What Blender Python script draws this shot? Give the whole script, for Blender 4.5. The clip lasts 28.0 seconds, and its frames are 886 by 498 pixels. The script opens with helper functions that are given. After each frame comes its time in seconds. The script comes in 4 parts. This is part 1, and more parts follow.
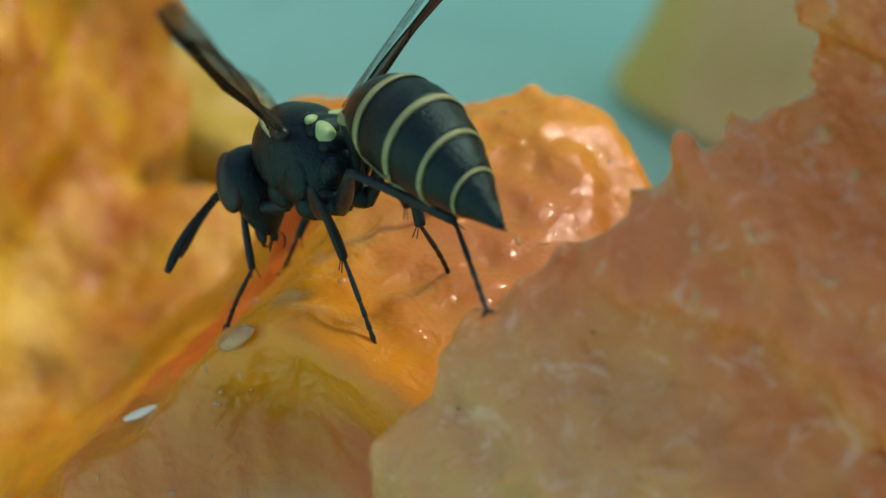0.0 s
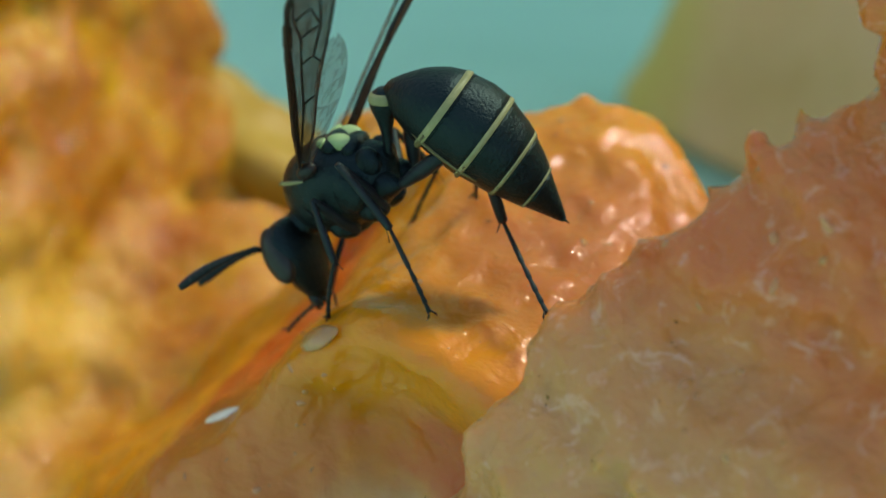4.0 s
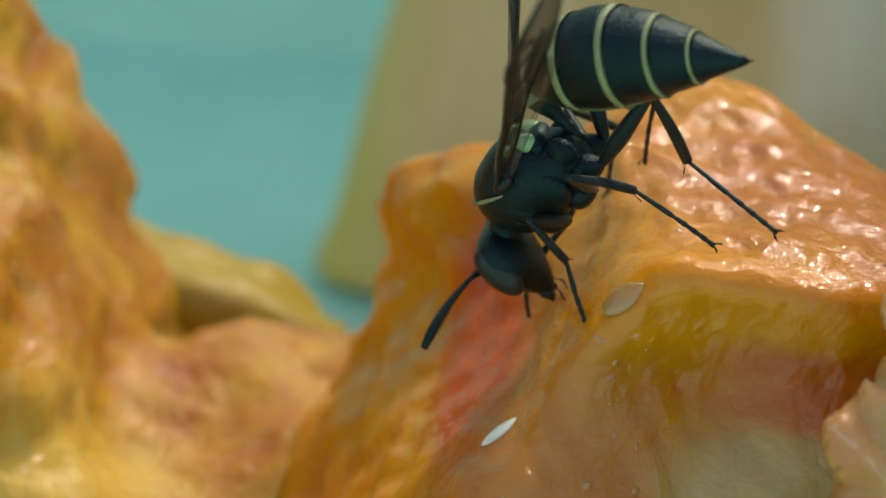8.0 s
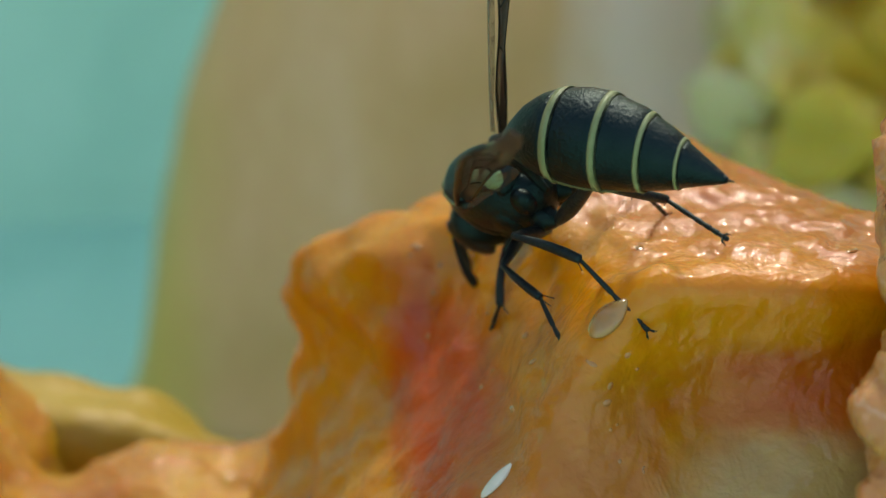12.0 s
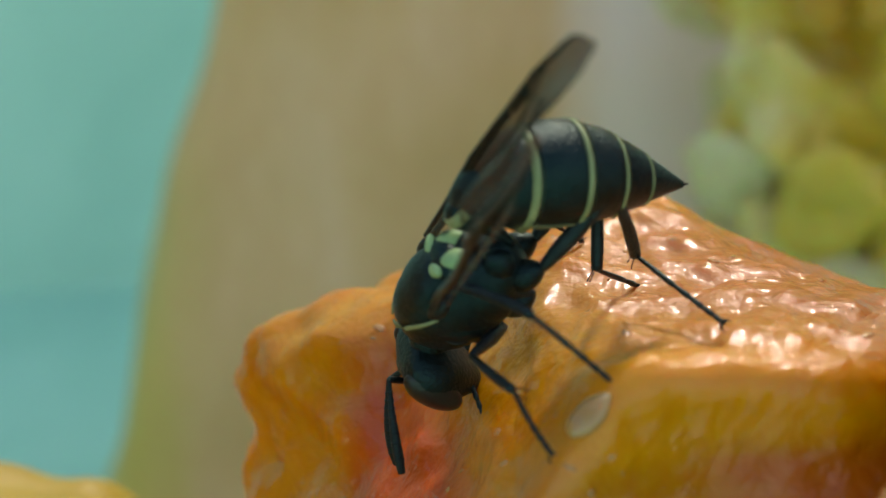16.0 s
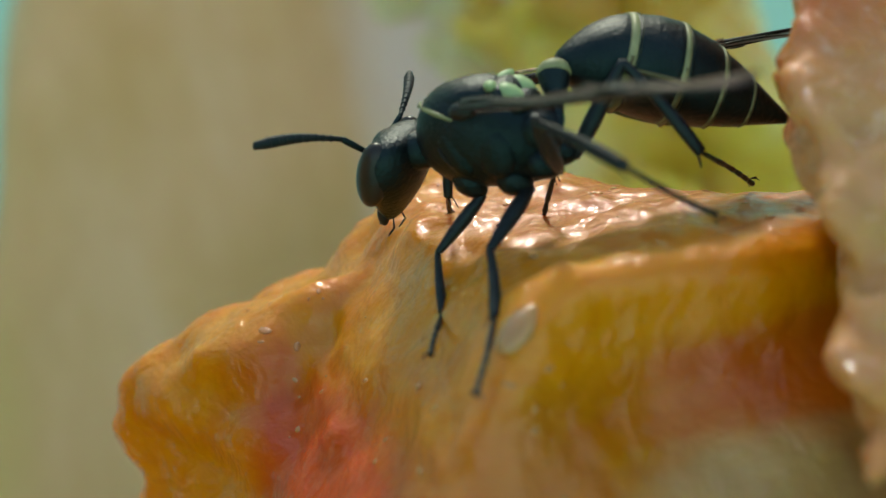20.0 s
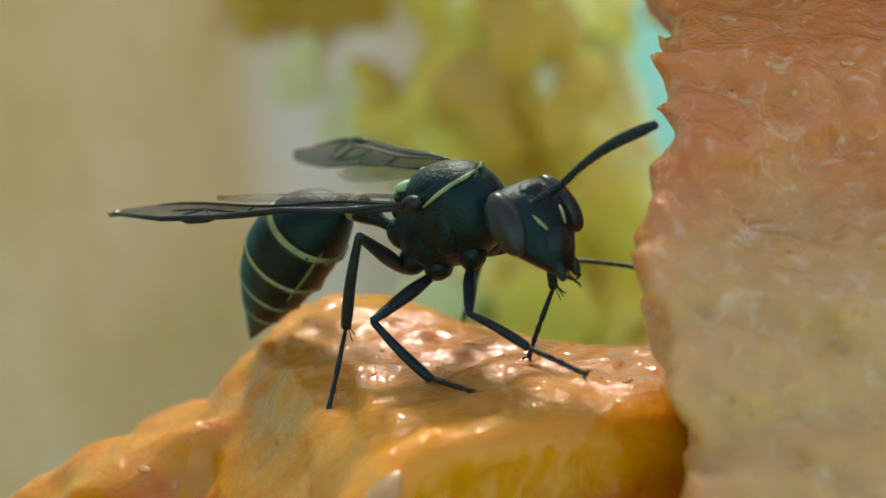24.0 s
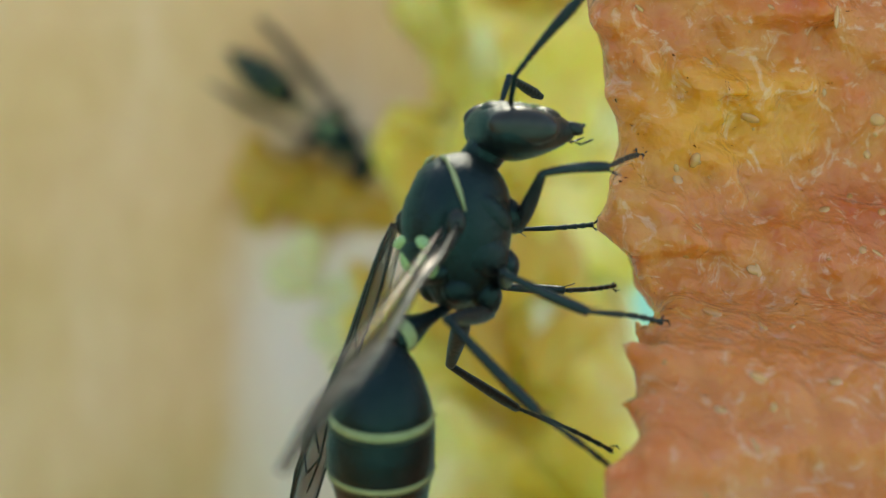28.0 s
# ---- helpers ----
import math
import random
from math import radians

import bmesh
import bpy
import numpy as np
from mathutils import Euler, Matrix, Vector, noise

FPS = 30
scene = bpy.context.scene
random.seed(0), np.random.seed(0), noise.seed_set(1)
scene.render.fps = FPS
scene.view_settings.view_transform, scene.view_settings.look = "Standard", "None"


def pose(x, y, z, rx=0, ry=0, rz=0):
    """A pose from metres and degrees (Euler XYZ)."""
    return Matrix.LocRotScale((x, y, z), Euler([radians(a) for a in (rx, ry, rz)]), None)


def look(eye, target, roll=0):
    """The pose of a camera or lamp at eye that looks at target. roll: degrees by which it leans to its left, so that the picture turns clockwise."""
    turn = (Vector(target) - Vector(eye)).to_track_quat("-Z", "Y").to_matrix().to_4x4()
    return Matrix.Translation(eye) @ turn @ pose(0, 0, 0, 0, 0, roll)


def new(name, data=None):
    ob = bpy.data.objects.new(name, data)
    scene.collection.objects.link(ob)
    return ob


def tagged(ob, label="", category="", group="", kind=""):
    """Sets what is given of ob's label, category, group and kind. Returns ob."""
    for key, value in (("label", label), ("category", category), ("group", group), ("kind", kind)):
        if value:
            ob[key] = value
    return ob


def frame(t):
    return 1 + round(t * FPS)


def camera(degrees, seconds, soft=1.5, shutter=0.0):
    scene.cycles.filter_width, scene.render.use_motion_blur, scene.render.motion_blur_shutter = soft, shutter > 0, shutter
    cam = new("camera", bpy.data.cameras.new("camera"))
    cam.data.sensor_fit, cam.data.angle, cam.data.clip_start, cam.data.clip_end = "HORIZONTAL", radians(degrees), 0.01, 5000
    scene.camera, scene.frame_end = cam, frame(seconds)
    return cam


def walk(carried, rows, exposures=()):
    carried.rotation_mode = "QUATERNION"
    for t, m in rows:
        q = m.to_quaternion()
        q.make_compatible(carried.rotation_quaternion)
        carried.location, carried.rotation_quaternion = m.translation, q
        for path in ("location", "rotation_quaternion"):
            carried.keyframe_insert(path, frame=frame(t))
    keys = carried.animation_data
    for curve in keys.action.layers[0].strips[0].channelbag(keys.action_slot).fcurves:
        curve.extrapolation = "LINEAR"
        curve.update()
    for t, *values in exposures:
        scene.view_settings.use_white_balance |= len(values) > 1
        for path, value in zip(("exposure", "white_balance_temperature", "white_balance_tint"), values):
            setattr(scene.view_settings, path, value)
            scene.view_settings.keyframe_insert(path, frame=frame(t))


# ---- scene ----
MM = 0.001
cam = camera(35.0, 28.0, soft=1.5)
# seconds, eye in millimetres, then yaw, pitch and roll in degrees
PATH = [
    (0, 16.45, -29.42, 26.14, 20.07, -33.29, 10.12),
    (0.5, 17.32, -29.44, 26.44, 20.03, -32.94, 9.79),
    (1, 15.73, -30.14, 26.68, 20.13, -33.38, 9.31),
    (1.5, 14.79, -30.40, 27.60, 20.37, -33.42, 9.18),
    (2, 15.00, -30.99, 27.95, 20.06, -33.15, 9.02),
    (2.5, 16.20, -31.90, 26.29, 20.03, -32.58, 9.22),
    (4.5, 14.60, -32.39, 26.16, 19.66, -32.18, 9.20),
    (5, 14.37, -32.52, 25.79, 19.28, -32.41, 9.08),
    (5.5, 12.80, -32.41, 25.91, 18.72, -31.91, 9.29),
    (6, 8.34, -34.17, 24.20, 16.21, -32.52, 8.79),
    (6.5, 5.28, -36.14, 20.90, 11.58, -32.80, 8.15),
    (7, -0.48, -38.21, 19.31, 7.14, -28.36, 7.48),
    (7.5, -2.72, -39.13, 16.28, 3.43, -24.12, 5.41),
    (8, -5.21, -38.70, 15.45, 0.03, -20.07, 3.95),
    (8.5, -5.86, -39.39, 14.41, -4.22, -19.64, 2.50),
    (9, -6.90, -40.31, 14.41, -5.93, -17.72, 1.78),
    (9.5, -6.48, -40.13, 14.32, -8.81, -15.47, 2.06),
    (10, -8.61, -38.78, 13.66, -7.05, -15.82, 1.49),
    (10.5, -10.12, -37.92, 12.18, -7.12, -16.53, 0.35),
    (11, -11.66, -37.93, 11.37, -7.72, -16.00, -0.52),
    (11.5, -12.24, -37.42, 11.87, -8.54, -13.69, -0.94),
    (12, -11.14, -37.32, 11.79, -10.14, -13.68, -1.00),
    (12.5, -11.13, -36.86, 12.10, -11.16, -14.35, -0.81),
    (14.5, -7.99, -32.45, 9.89, -11.53, -10.91, -1.03),
    (15, -7.78, -32.02, 9.08, -12.13, -10.16, -1.83),
    (15.5, -8.58, -32.06, 10.50, -10.93, -10.46, -1.13),
    (16, -9.10, -32.61, 11.03, -10.05, -10.94, -1.11),
    (16.5, -9.65, -32.83, 10.22, -9.62, -11.26, -1.63),
    (17, -8.77, -33.31, 9.57, -10.60, -11.48, -2.28),
    (17.5, -9.74, -33.70, 8.72, -10.36, -11.06, -2.67),
    (18, -11.44, -33.56, 9.70, -10.57, -12.51, -5.21),
    (18.5, -13.85, -33.40, 5.23, -13.14, -10.57, -7.48),
    (19, -13.22, -31.46, 5.09, -14.67, -8.58, -9.54),
    (19.5, -12.68, -30.58, 5.71, -16.53, -6.46, -9.76),
    (20, -11.74, -31.06, 5.87, -18.84, -5.73, -9.46),
    (20.5, -11.71, -31.91, 6.96, -20.19, -5.72, -9.48),
    (21, -11.90, -32.32, 6.96, -21.48, -5.69, -9.13),
    (21.5, -12.35, -32.63, 7.41, -22.14, -3.95, -8.00),
    (22, -12.29, -32.18, 7.23, -20.87, -3.22, -8.01),
    (22.5, -11.65, -32.71, 8.25, -22.74, -3.31, -7.81),
    (24.5, -11.05, -32.78, 9.16, -23.05, -4.36, -7.95),
    (25, -12.21, -32.67, 9.88, -22.49, -3.55, -7.74),
    (25.5, -12.36, -32.84, 9.39, -21.72, -4.09, -7.88),
    (26, -11.47, -32.98, 9.04, -22.06, -5.14, -8.18),
    (26.5, -11.17, -32.70, 9.90, -22.39, -5.34, -8.41),
    (27, -6.28, -31.78, 13.30, -19.96, -4.70, -6.19),
    (27.5, -7.23, -30.55, 12.51, -22.53, -0.88, -2.59),
    (28, -8.20, -30.44, 10.61, -23.33, 3.61, -0.37),
]


def gaze(x, y, z, yaw, pitch, roll):
    """A camera pose from millimetres and degrees."""
    a, b = radians(yaw), radians(pitch)
    eye = Vector((x, y, z)) * MM
    ahead = Vector((-math.sin(a) * math.cos(b), math.cos(a) * math.cos(b), math.sin(b)))
    return look(eye, eye + ahead * 0.05, roll)


walk(cam, [(row[0], gaze(*row[1:])) for row in PATH], [(0.0, 0.9, 8000, 12), (20.0, 0.95, 8000, 12), (22.0, 1.22, 8000, 12), (24.5, 1.22, 8000, 12), (28.0, 1.45, 8000, 12)])
cam.data.dof.use_dof = True
cam.data.dof.focus_distance = 0.0405
cam.data.dof.aperture_fstop = 56.0

# ---- daylight ----
world = bpy.data.worlds.new("sky")
scene.world = world
world.use_nodes = True
sky = world.node_tree.nodes.new("ShaderNodeTexSky")
sky.sky_type = "NISHITA"
sky.sun_disc = False
sky.sun_elevation = radians(58)
sky.sun_rotation = radians(28)
world.node_tree.links.new(sky.outputs["Color"], world.node_tree.nodes["Background"].inputs["Color"])
world.node_tree.nodes["Background"].inputs["Strength"].default_value = 0.15
sun = new("sun", bpy.data.lights.new("sun", "SUN"))
sun.data.energy, sun.data.angle, sun.data.color = 1.3, radians(8), (1.0, 0.96, 0.9)
sun.matrix_world = look((0, 0, 0), (-0.25, -0.47, -0.85))


# ---- materials ----
def material(name, rough=0.5, metal=0.0, **more):
    m = bpy.data.materials.new(name)
    m.use_nodes = True
    bsdf = m.node_tree.nodes["Principled BSDF"]
    bsdf.inputs["Roughness"].default_value = rough
    bsdf.inputs["Metallic"].default_value = metal
    for key, value in more.items():
        bsdf.inputs[key.replace("_", " ")].default_value = value
    return m, m.node_tree.nodes, m.node_tree.links, bsdf


def place_of(nodes, links, scale, stretch=(1, 1, 1)):
    """Object space, counted in millimetres, as texture space."""
    tc = nodes.new("ShaderNodeTexCoord")
    mp = nodes.new("ShaderNodeMapping")
    mp.inputs["Scale"].default_value = [1000 * scale * s for s in stretch]
    links.new(tc.outputs["Object"], mp.inputs["Vector"])
    return mp.outputs["Vector"]


def noise_of(nodes, links, scale, detail=3.0, rough=0.5, stretch=(1, 1, 1), warp=0.0):
    n = nodes.new("ShaderNodeTexNoise")
    n.inputs["Scale"].default_value = 1.0
    n.inputs["Detail"].default_value = detail
    n.inputs["Roughness"].default_value = rough
    n.inputs["Distortion"].default_value = warp
    links.new(place_of(nodes, links, scale, stretch), n.inputs["Vector"])
    return n.outputs["Fac"]


def ramp_of(nodes, links, fac, stops):
    r = nodes.new("ShaderNodeValToRGB")
    els = r.color_ramp.elements
    while len(els) < len(stops):
        els.new(0.5)
    for e, (at, c) in zip(els, stops):
        e.position, e.color = at, (*c, 1)
    links.new(fac, r.inputs["Fac"])
    return r.outputs["Color"]


def blend(nodes, links, a, b, fac, mode="MIX"):
    m = nodes.new("ShaderNodeMix")
    m.data_type, m.blend_type = "RGBA", mode
    for socket, v in ((m.inputs[0], fac), (m.inputs[6], a), (m.inputs[7], b)):
        if isinstance(v, (float, int)):
            socket.default_value = v
        elif isinstance(v, tuple):
            socket.default_value = (*v, 1)
        else:
            links.new(v, socket)
    return m.outputs[2]


def bump_of(nodes, links, bsdf, heights, film=()):
    """Relief: rows of a height socket and its depth in millimetres, one upon the other."""
    normal = None
    for h, depth in (*heights, *film):
        if (h, depth) == (film or (None,))[0]:
            links.new(normal, bsdf.inputs["Normal"])
        b = nodes.new("ShaderNodeBump")
        b.inputs["Distance"].default_value = depth * MM
        b.inputs["Strength"].default_value = 1.0
        links.new(h, b.inputs["Height"])
        if normal:
            links.new(normal, b.inputs["Normal"])
        normal = b.outputs["Normal"]
    if not film:
        links.new(normal, bsdf.inputs["Normal"])
    links.new(normal, bsdf.inputs["Coat Normal"])


def zone(nodes, links, centre, size, soft=0.5):
    """One inside an ellipsoid given in millimetres, falling to nought across its rim."""
    tc = nodes.new("ShaderNodeTexCoord")
    mp = nodes.new("ShaderNodeMapping")
    mp.vector_type = "POINT"
    mp.inputs["Scale"].default_value = [1000 / s for s in size]
    mp.inputs["Location"].default_value = [-c / s for c, s in zip(centre, size)]
    links.new(tc.outputs["Object"], mp.inputs["Vector"])
    wob = nodes.new("ShaderNodeTexNoise")
    wob.inputs["Scale"].default_value = 1.6
    wob.inputs["Detail"].default_value = 3
    links.new(mp.outputs["Vector"], wob.inputs["Vector"])
    ln = nodes.new("ShaderNodeVectorMath")
    ln.operation = "LENGTH"
    links.new(mp.outputs["Vector"], ln.inputs[0])
    add = nodes.new("ShaderNodeMath")
    add.operation = "MULTIPLY_ADD"
    links.new(wob.outputs["Fac"], add.inputs[0])
    add.inputs[1].default_value = 0.9
    links.new(ln.outputs["Value"], add.inputs[2])
    mr = nodes.new("ShaderNodeMapRange")
    mr.interpolation_type = "SMOOTHSTEP"
    mr.inputs["From Min"].default_value = 1.45 + soft
    mr.inputs["From Max"].default_value = 1.45 - soft
    links.new(add.outputs[0], mr.inputs["Value"])
    return mr.outputs["Result"]


def flesh(name, stops, zones=(), gloss=0.05, wet=1.0, grain=0.10, sss=0.5, fibre=(1, 1, 1), swell=5.0, flecks=0.0, spark=0.22):
    """Wet fruit flesh: cloudy colours, fibres, translucency and a film of juice."""
    m, nodes, links, bsdf = material(name, 0.45)
    cloud = noise_of(nodes, links, 0.28, 4, 0.55, fibre, 0.6)
    base = ramp_of(nodes, links, cloud, stops)
    fine = noise_of(nodes, links, 1.7, 5, 0.6, fibre, 0.3)
    base = blend(nodes, links, base, ramp_of(nodes, links, fine, [(0.3, (0.80, 0.70, 0.55)), (0.7, (1.0, 1.0, 1.0))]), 0.4, "MULTIPLY")
    for centre, size, colour, soft in zones:
        base = blend(nodes, links, base, colour, zone(nodes, links, centre, size, soft))
    if flecks:
        # Pale pulp bits; on the slab they also paint in wet white glints.
        bits = ramp_of(nodes, links, noise_of(nodes, links, 0.9, 5, 0.65, fibre, 1.6), [(0.56, (0, 0, 0)), (0.66, (flecks,) * 3)])
        base = blend(nodes, links, base, (0.70, 0.50, 0.34), bits)
    links.new(base, bsdf.inputs["Base Color"])
    bsdf.inputs["Subsurface Weight"].default_value = sss
    bsdf.inputs["Subsurface Radius"].default_value = (1.0, 0.40, 0.08)
    bsdf.inputs["Subsurface Scale"].default_value = 2.0 * MM
    bsdf.inputs["Specular IOR Level"].default_value = 0.2
    bsdf.inputs["Coat Weight"].default_value = wet
    bsdf.inputs["Coat IOR"].default_value = 1.45
    bsdf.inputs["Coat Roughness"].default_value = gloss
    bump_of(nodes, links, bsdf, [
        (noise_of(nodes, links, 0.8, 3, 0.5, fibre, 0.4), grain * 2.0),
        (noise_of(nodes, links, 3.2, 3, 0.5, fibre), grain * 0.4),
    ], [
        (noise_of(nodes, links, 0.42, 3, 0.5, (1, 1, 1), 1.2), grain * swell * 1.5),
        (noise_of(nodes, links, 2.1, 2, 0.5, (1, 1, 1), 0.6), grain * swell * spark),
    ])
    return m


ORANGE, AMBER, RED, PALE, YELLOW = (0.50, 0.145, 0.001), (0.56, 0.22, 0.002), (0.48, 0.065, 0.003), (0.50, 0.33, 0.12), (0.68, 0.255, 0.001)
SALMON = (0.50, 0.18, 0.02)
flesh_main = flesh("wet_orange_flesh", [(0.25, ORANGE), (0.5, AMBER), (0.72, (0.60, 0.26, 0.006))], [
    ((6.5, -3.0, -6.5), (5.5, 4.5, 3.6), PALE, 0.35),
    ((5.5, -1.2, 0.3), (5.5, 3.2, 1.5), YELLOW, 0.45),
    ((8.0, -1.8, -1.9), (6.0, 3.0, 1.3), (0.52, 0.105, 0.001), 0.5),
    ((1.6, 0.6, 1.0), (1.8, 2.6, 2.2), (0.66, 0.26, 0.004), 0.45),
    ((-3.5, 5.0, -6.0), (1.6, 9.0, 6.0), RED, 0.4),
    ((-1.5, -3.0, -5.0), (3.0, 5.0, 4.0), SALMON, 0.4),
    ((9.0, 6.5, 2.0), (7.0, 7.0, 1.6), (0.44, 0.14, 0.018), 0.5),
], grain=0.09, swell=3.6, spark=0.3, wet=0.75)
flesh_left = flesh("glistening_amber_flesh", [(0.3, (0.38, 0.112, 0.001)), (0.5, (0.46, 0.185, 0.002)), (0.7, (0.55, 0.31, 0.007))], [
    ((-19.0, 8.0, -13.0), (4.5, 5.0, 5.0), (0.60, 0.38, 0.05), 0.5),
    ((-16.0, -2.0, -14.0), (5.0, 5.5, 5.0), (0.50, 0.30, 0.07), 0.3),
], grain=0.16, swell=6.0, flecks=0.1, spark=0.3)
flesh_slab = flesh("juicy_salmon_flesh", [(0.25, (0.50, 0.085, 0.008)), (0.5, (0.55, 0.155, 0.022)), (0.75, (0.58, 0.25, 0.04))], [
    ((11.0, -6.0, 0.0), (7.0, 8.0, 6.5), (0.50, 0.26, 0.08), 0.5),
    ((14.0, -1.0, 9.5), (5.0, 5.0, 2.5), (0.54, 0.16, 0.03), 0.5),
    ((15.0, 1.0, 17.0), (4.0, 5.0, 2.0), (0.62, 0.24, 0.012), 0.5),
], grain=0.14, swell=8.0, flecks=0.4, spark=0.3)
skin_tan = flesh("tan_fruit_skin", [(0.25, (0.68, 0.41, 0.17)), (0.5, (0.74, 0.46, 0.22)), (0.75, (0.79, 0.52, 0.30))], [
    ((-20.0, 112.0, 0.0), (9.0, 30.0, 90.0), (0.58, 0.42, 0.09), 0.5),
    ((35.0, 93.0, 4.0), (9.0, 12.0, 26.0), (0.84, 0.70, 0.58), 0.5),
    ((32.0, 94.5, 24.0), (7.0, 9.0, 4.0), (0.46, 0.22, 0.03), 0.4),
], gloss=0.5, wet=0.2, sss=0.05, grain=0.05, fibre=(0.25, 0.25, 0.12))
mush_stops = [(0.3, (0.64, 0.38, 0.02)), (0.5, (0.74, 0.58, 0.08)), (0.72, (0.82, 0.76, 0.40))]
flesh_mush = flesh("mashed_yellow_flesh", mush_stops, gloss=0.3, grain=0.3, fibre=(0.4, 0.4, 0.4))
flesh_ochre = flesh("ochre_pulp", [(0.3, (0.50, 0.26, 0.012)), (0.6, (0.60, 0.38, 0.03))], gloss=0.3, grain=0.2, fibre=(0.4, 0.4, 0.4))
flesh_cream = flesh("pale_pulp", [(0.3, (0.66, 0.62, 0.26)), (0.6, (0.76, 0.72, 0.42))], gloss=0.3, grain=0.2, fibre=(0.4, 0.4, 0.4))
skin_olive = flesh("olive_yellow_peel", [(0.3, (0.32, 0.21, 0.015)), (0.6, (0.42, 0.30, 0.04))], gloss=0.4, wet=0.3, sss=0.05, fibre=(0.3, 0.3, 0.3))



def teal_paint():
    m, nodes, links, bsdf = material("teal_paint", 0.5)
    cloud = noise_of(nodes, links, 0.02, 4, 0.6, (1, 1, 1), 1.0)
    links.new(ramp_of(nodes, links, cloud, [(0.3, (0.33, 0.68, 0.52)), (0.55, (0.39, 0.75, 0.58)), (0.75, (0.45, 0.80, 0.63))]), bsdf.inputs["Base Color"])
    bump_of(nodes, links, bsdf, [(noise_of(nodes, links, 0.3, 3), 0.3)])
    return m


teal = teal_paint()


# ---- making meshes ----
def link_mesh(name, bm, mat, parent=None, smooth=True):
    me = bpy.data.meshes.new(name)
    bmesh.ops.recalc_face_normals(bm, faces=bm.faces)
    bm.to_mesh(me)
    bm.free()
    if mat:
        me.materials.append(mat)
    if smooth:
        me.shade_smooth()
    ob = new(name, me)
    ob.parent = parent
    return ob


def part(name, bm, mat, parent, label=""):
    ob = link_mesh(name, bm, mat, parent)
    return tagged(ob, label) if label else ob


def waves(seed, scale, count=7):
    """A smooth, never repeating wobble in space, between about -1 and 1; scale is its size in millimetres."""
    r = np.random.RandomState(seed)
    ways = r.normal(size=(count, 3))
    ways *= (2 * np.pi / scale) * r.uniform(0.6, 1.5, (count, 1)) / np.linalg.norm(ways, axis=1, keepdims=True)
    turns = r.uniform(0, 6.28, count)

    def at(x, y, z):
        return sum(np.sin(w[0] * x + w[1] * y + w[2] * z + p) for w, p in zip(ways, turns)) / math.sqrt(count)

    return at


def smax(a, b, k):
    h = np.clip(0.5 + 0.5 * (a - b) / k, 0, 1)
    return b + (a - b) * h + k * h * (1 - h)


def smin(a, b, k):
    return -smax(-a, -b, k)


def step01(a, lo, hi):
    t = np.clip((a - lo) / (hi - lo), 0, 1)
    return t * t * (3 - 2 * t)


def field_mesh(name, field, lo, hi, step, mat):
    """The skin of the solid where field(x, y, z) < 0, in millimetres, as one mesh (naive surface nets)."""
    axes = [np.arange(a, b + step, step) for a, b in zip(lo, hi)]
    x, y, z = np.meshgrid(*axes, indexing="ij")
    v = field(x, y, z)
    for ax in range(3):
        for end in (0, -1):
            v[tuple(end if a == ax else slice(None) for a in range(3))] = step
    inside = v < 0
    n = np.array(v.shape) - 1
    total, count = np.zeros((*n, 3)), np.zeros(n)
    cut = lambda off: tuple(slice(o, o + m) for o, m in zip(off, n))
    for ax in range(3):
        u, w = [a for a in range(3) if a != ax]
        for du in (0, 1):
            for dw in (0, 1):
                p, q = [0, 0, 0], [0, 0, 0]
                p[u] = q[u] = du
                p[w] = q[w] = dw
                q[ax] = 1
                a, b = v[cut(p)], v[cut(q)]
                cross = inside[cut(p)] != inside[cut(q)]
                t = np.where(cross, a / np.where(cross, a - b, 1), 0)
                for c in range(3):
                    total[..., c] += np.where(cross, t if c == ax else p[c], 0)
                count += cross
    busy = count > 0
    index = np.full(n, -1)
    index[busy] = np.arange(busy.sum())
    where = np.argwhere(busy) + total[busy] / count[busy][:, None]
    places = (np.array(lo) + where * step) * MM
    quads = []
    for ax in range(3):
        u, w = [(1, 2), (2, 0), (0, 1)][ax]
        a = inside.take(range(n[ax]), ax)
        b = inside.take(range(1, n[ax] + 1), ax)
        spots = np.argwhere(a != b)
        ok = (spots[:, u] > 0) & (spots[:, w] > 0) & (spots[:, u] < n[u]) & (spots[:, w] < n[w])
        spots = spots[ok]
        flip = a[tuple(spots.T)]
        eu, ew = np.eye(3, dtype=int)[u], np.eye(3, dtype=int)[w]
        ids = [index[tuple((spots + o).T)] for o in (-eu - ew, -ew, 0 * eu, -eu)]
        q = np.stack(ids, 1)
        q[~flip] = q[~flip][:, ::-1]
        quads.append(q)
    quads = np.concatenate(quads)
    me = bpy.data.meshes.new(name)
    me.vertices.add(len(places))
    me.vertices.foreach_set("co", places.ravel())
    me.loops.add(quads.size)
    me.loops.foreach_set("vertex_index", quads.ravel().astype(np.int32))
    me.polygons.add(len(quads))
    me.polygons.foreach_set("loop_start", np.arange(0, quads.size, 4, dtype=np.int32))
    me.update(calc_edges=True)
    me.materials.append(mat)
    me.shade_smooth()
    return new(name, me)


# ---- the fruit ----
big, mid_w, small_w, fine_w, beads_w = waves(3, 9.0), waves(5, 3.4), waves(8, 1.5), waves(21, 1.15), waves(22, 1.9)


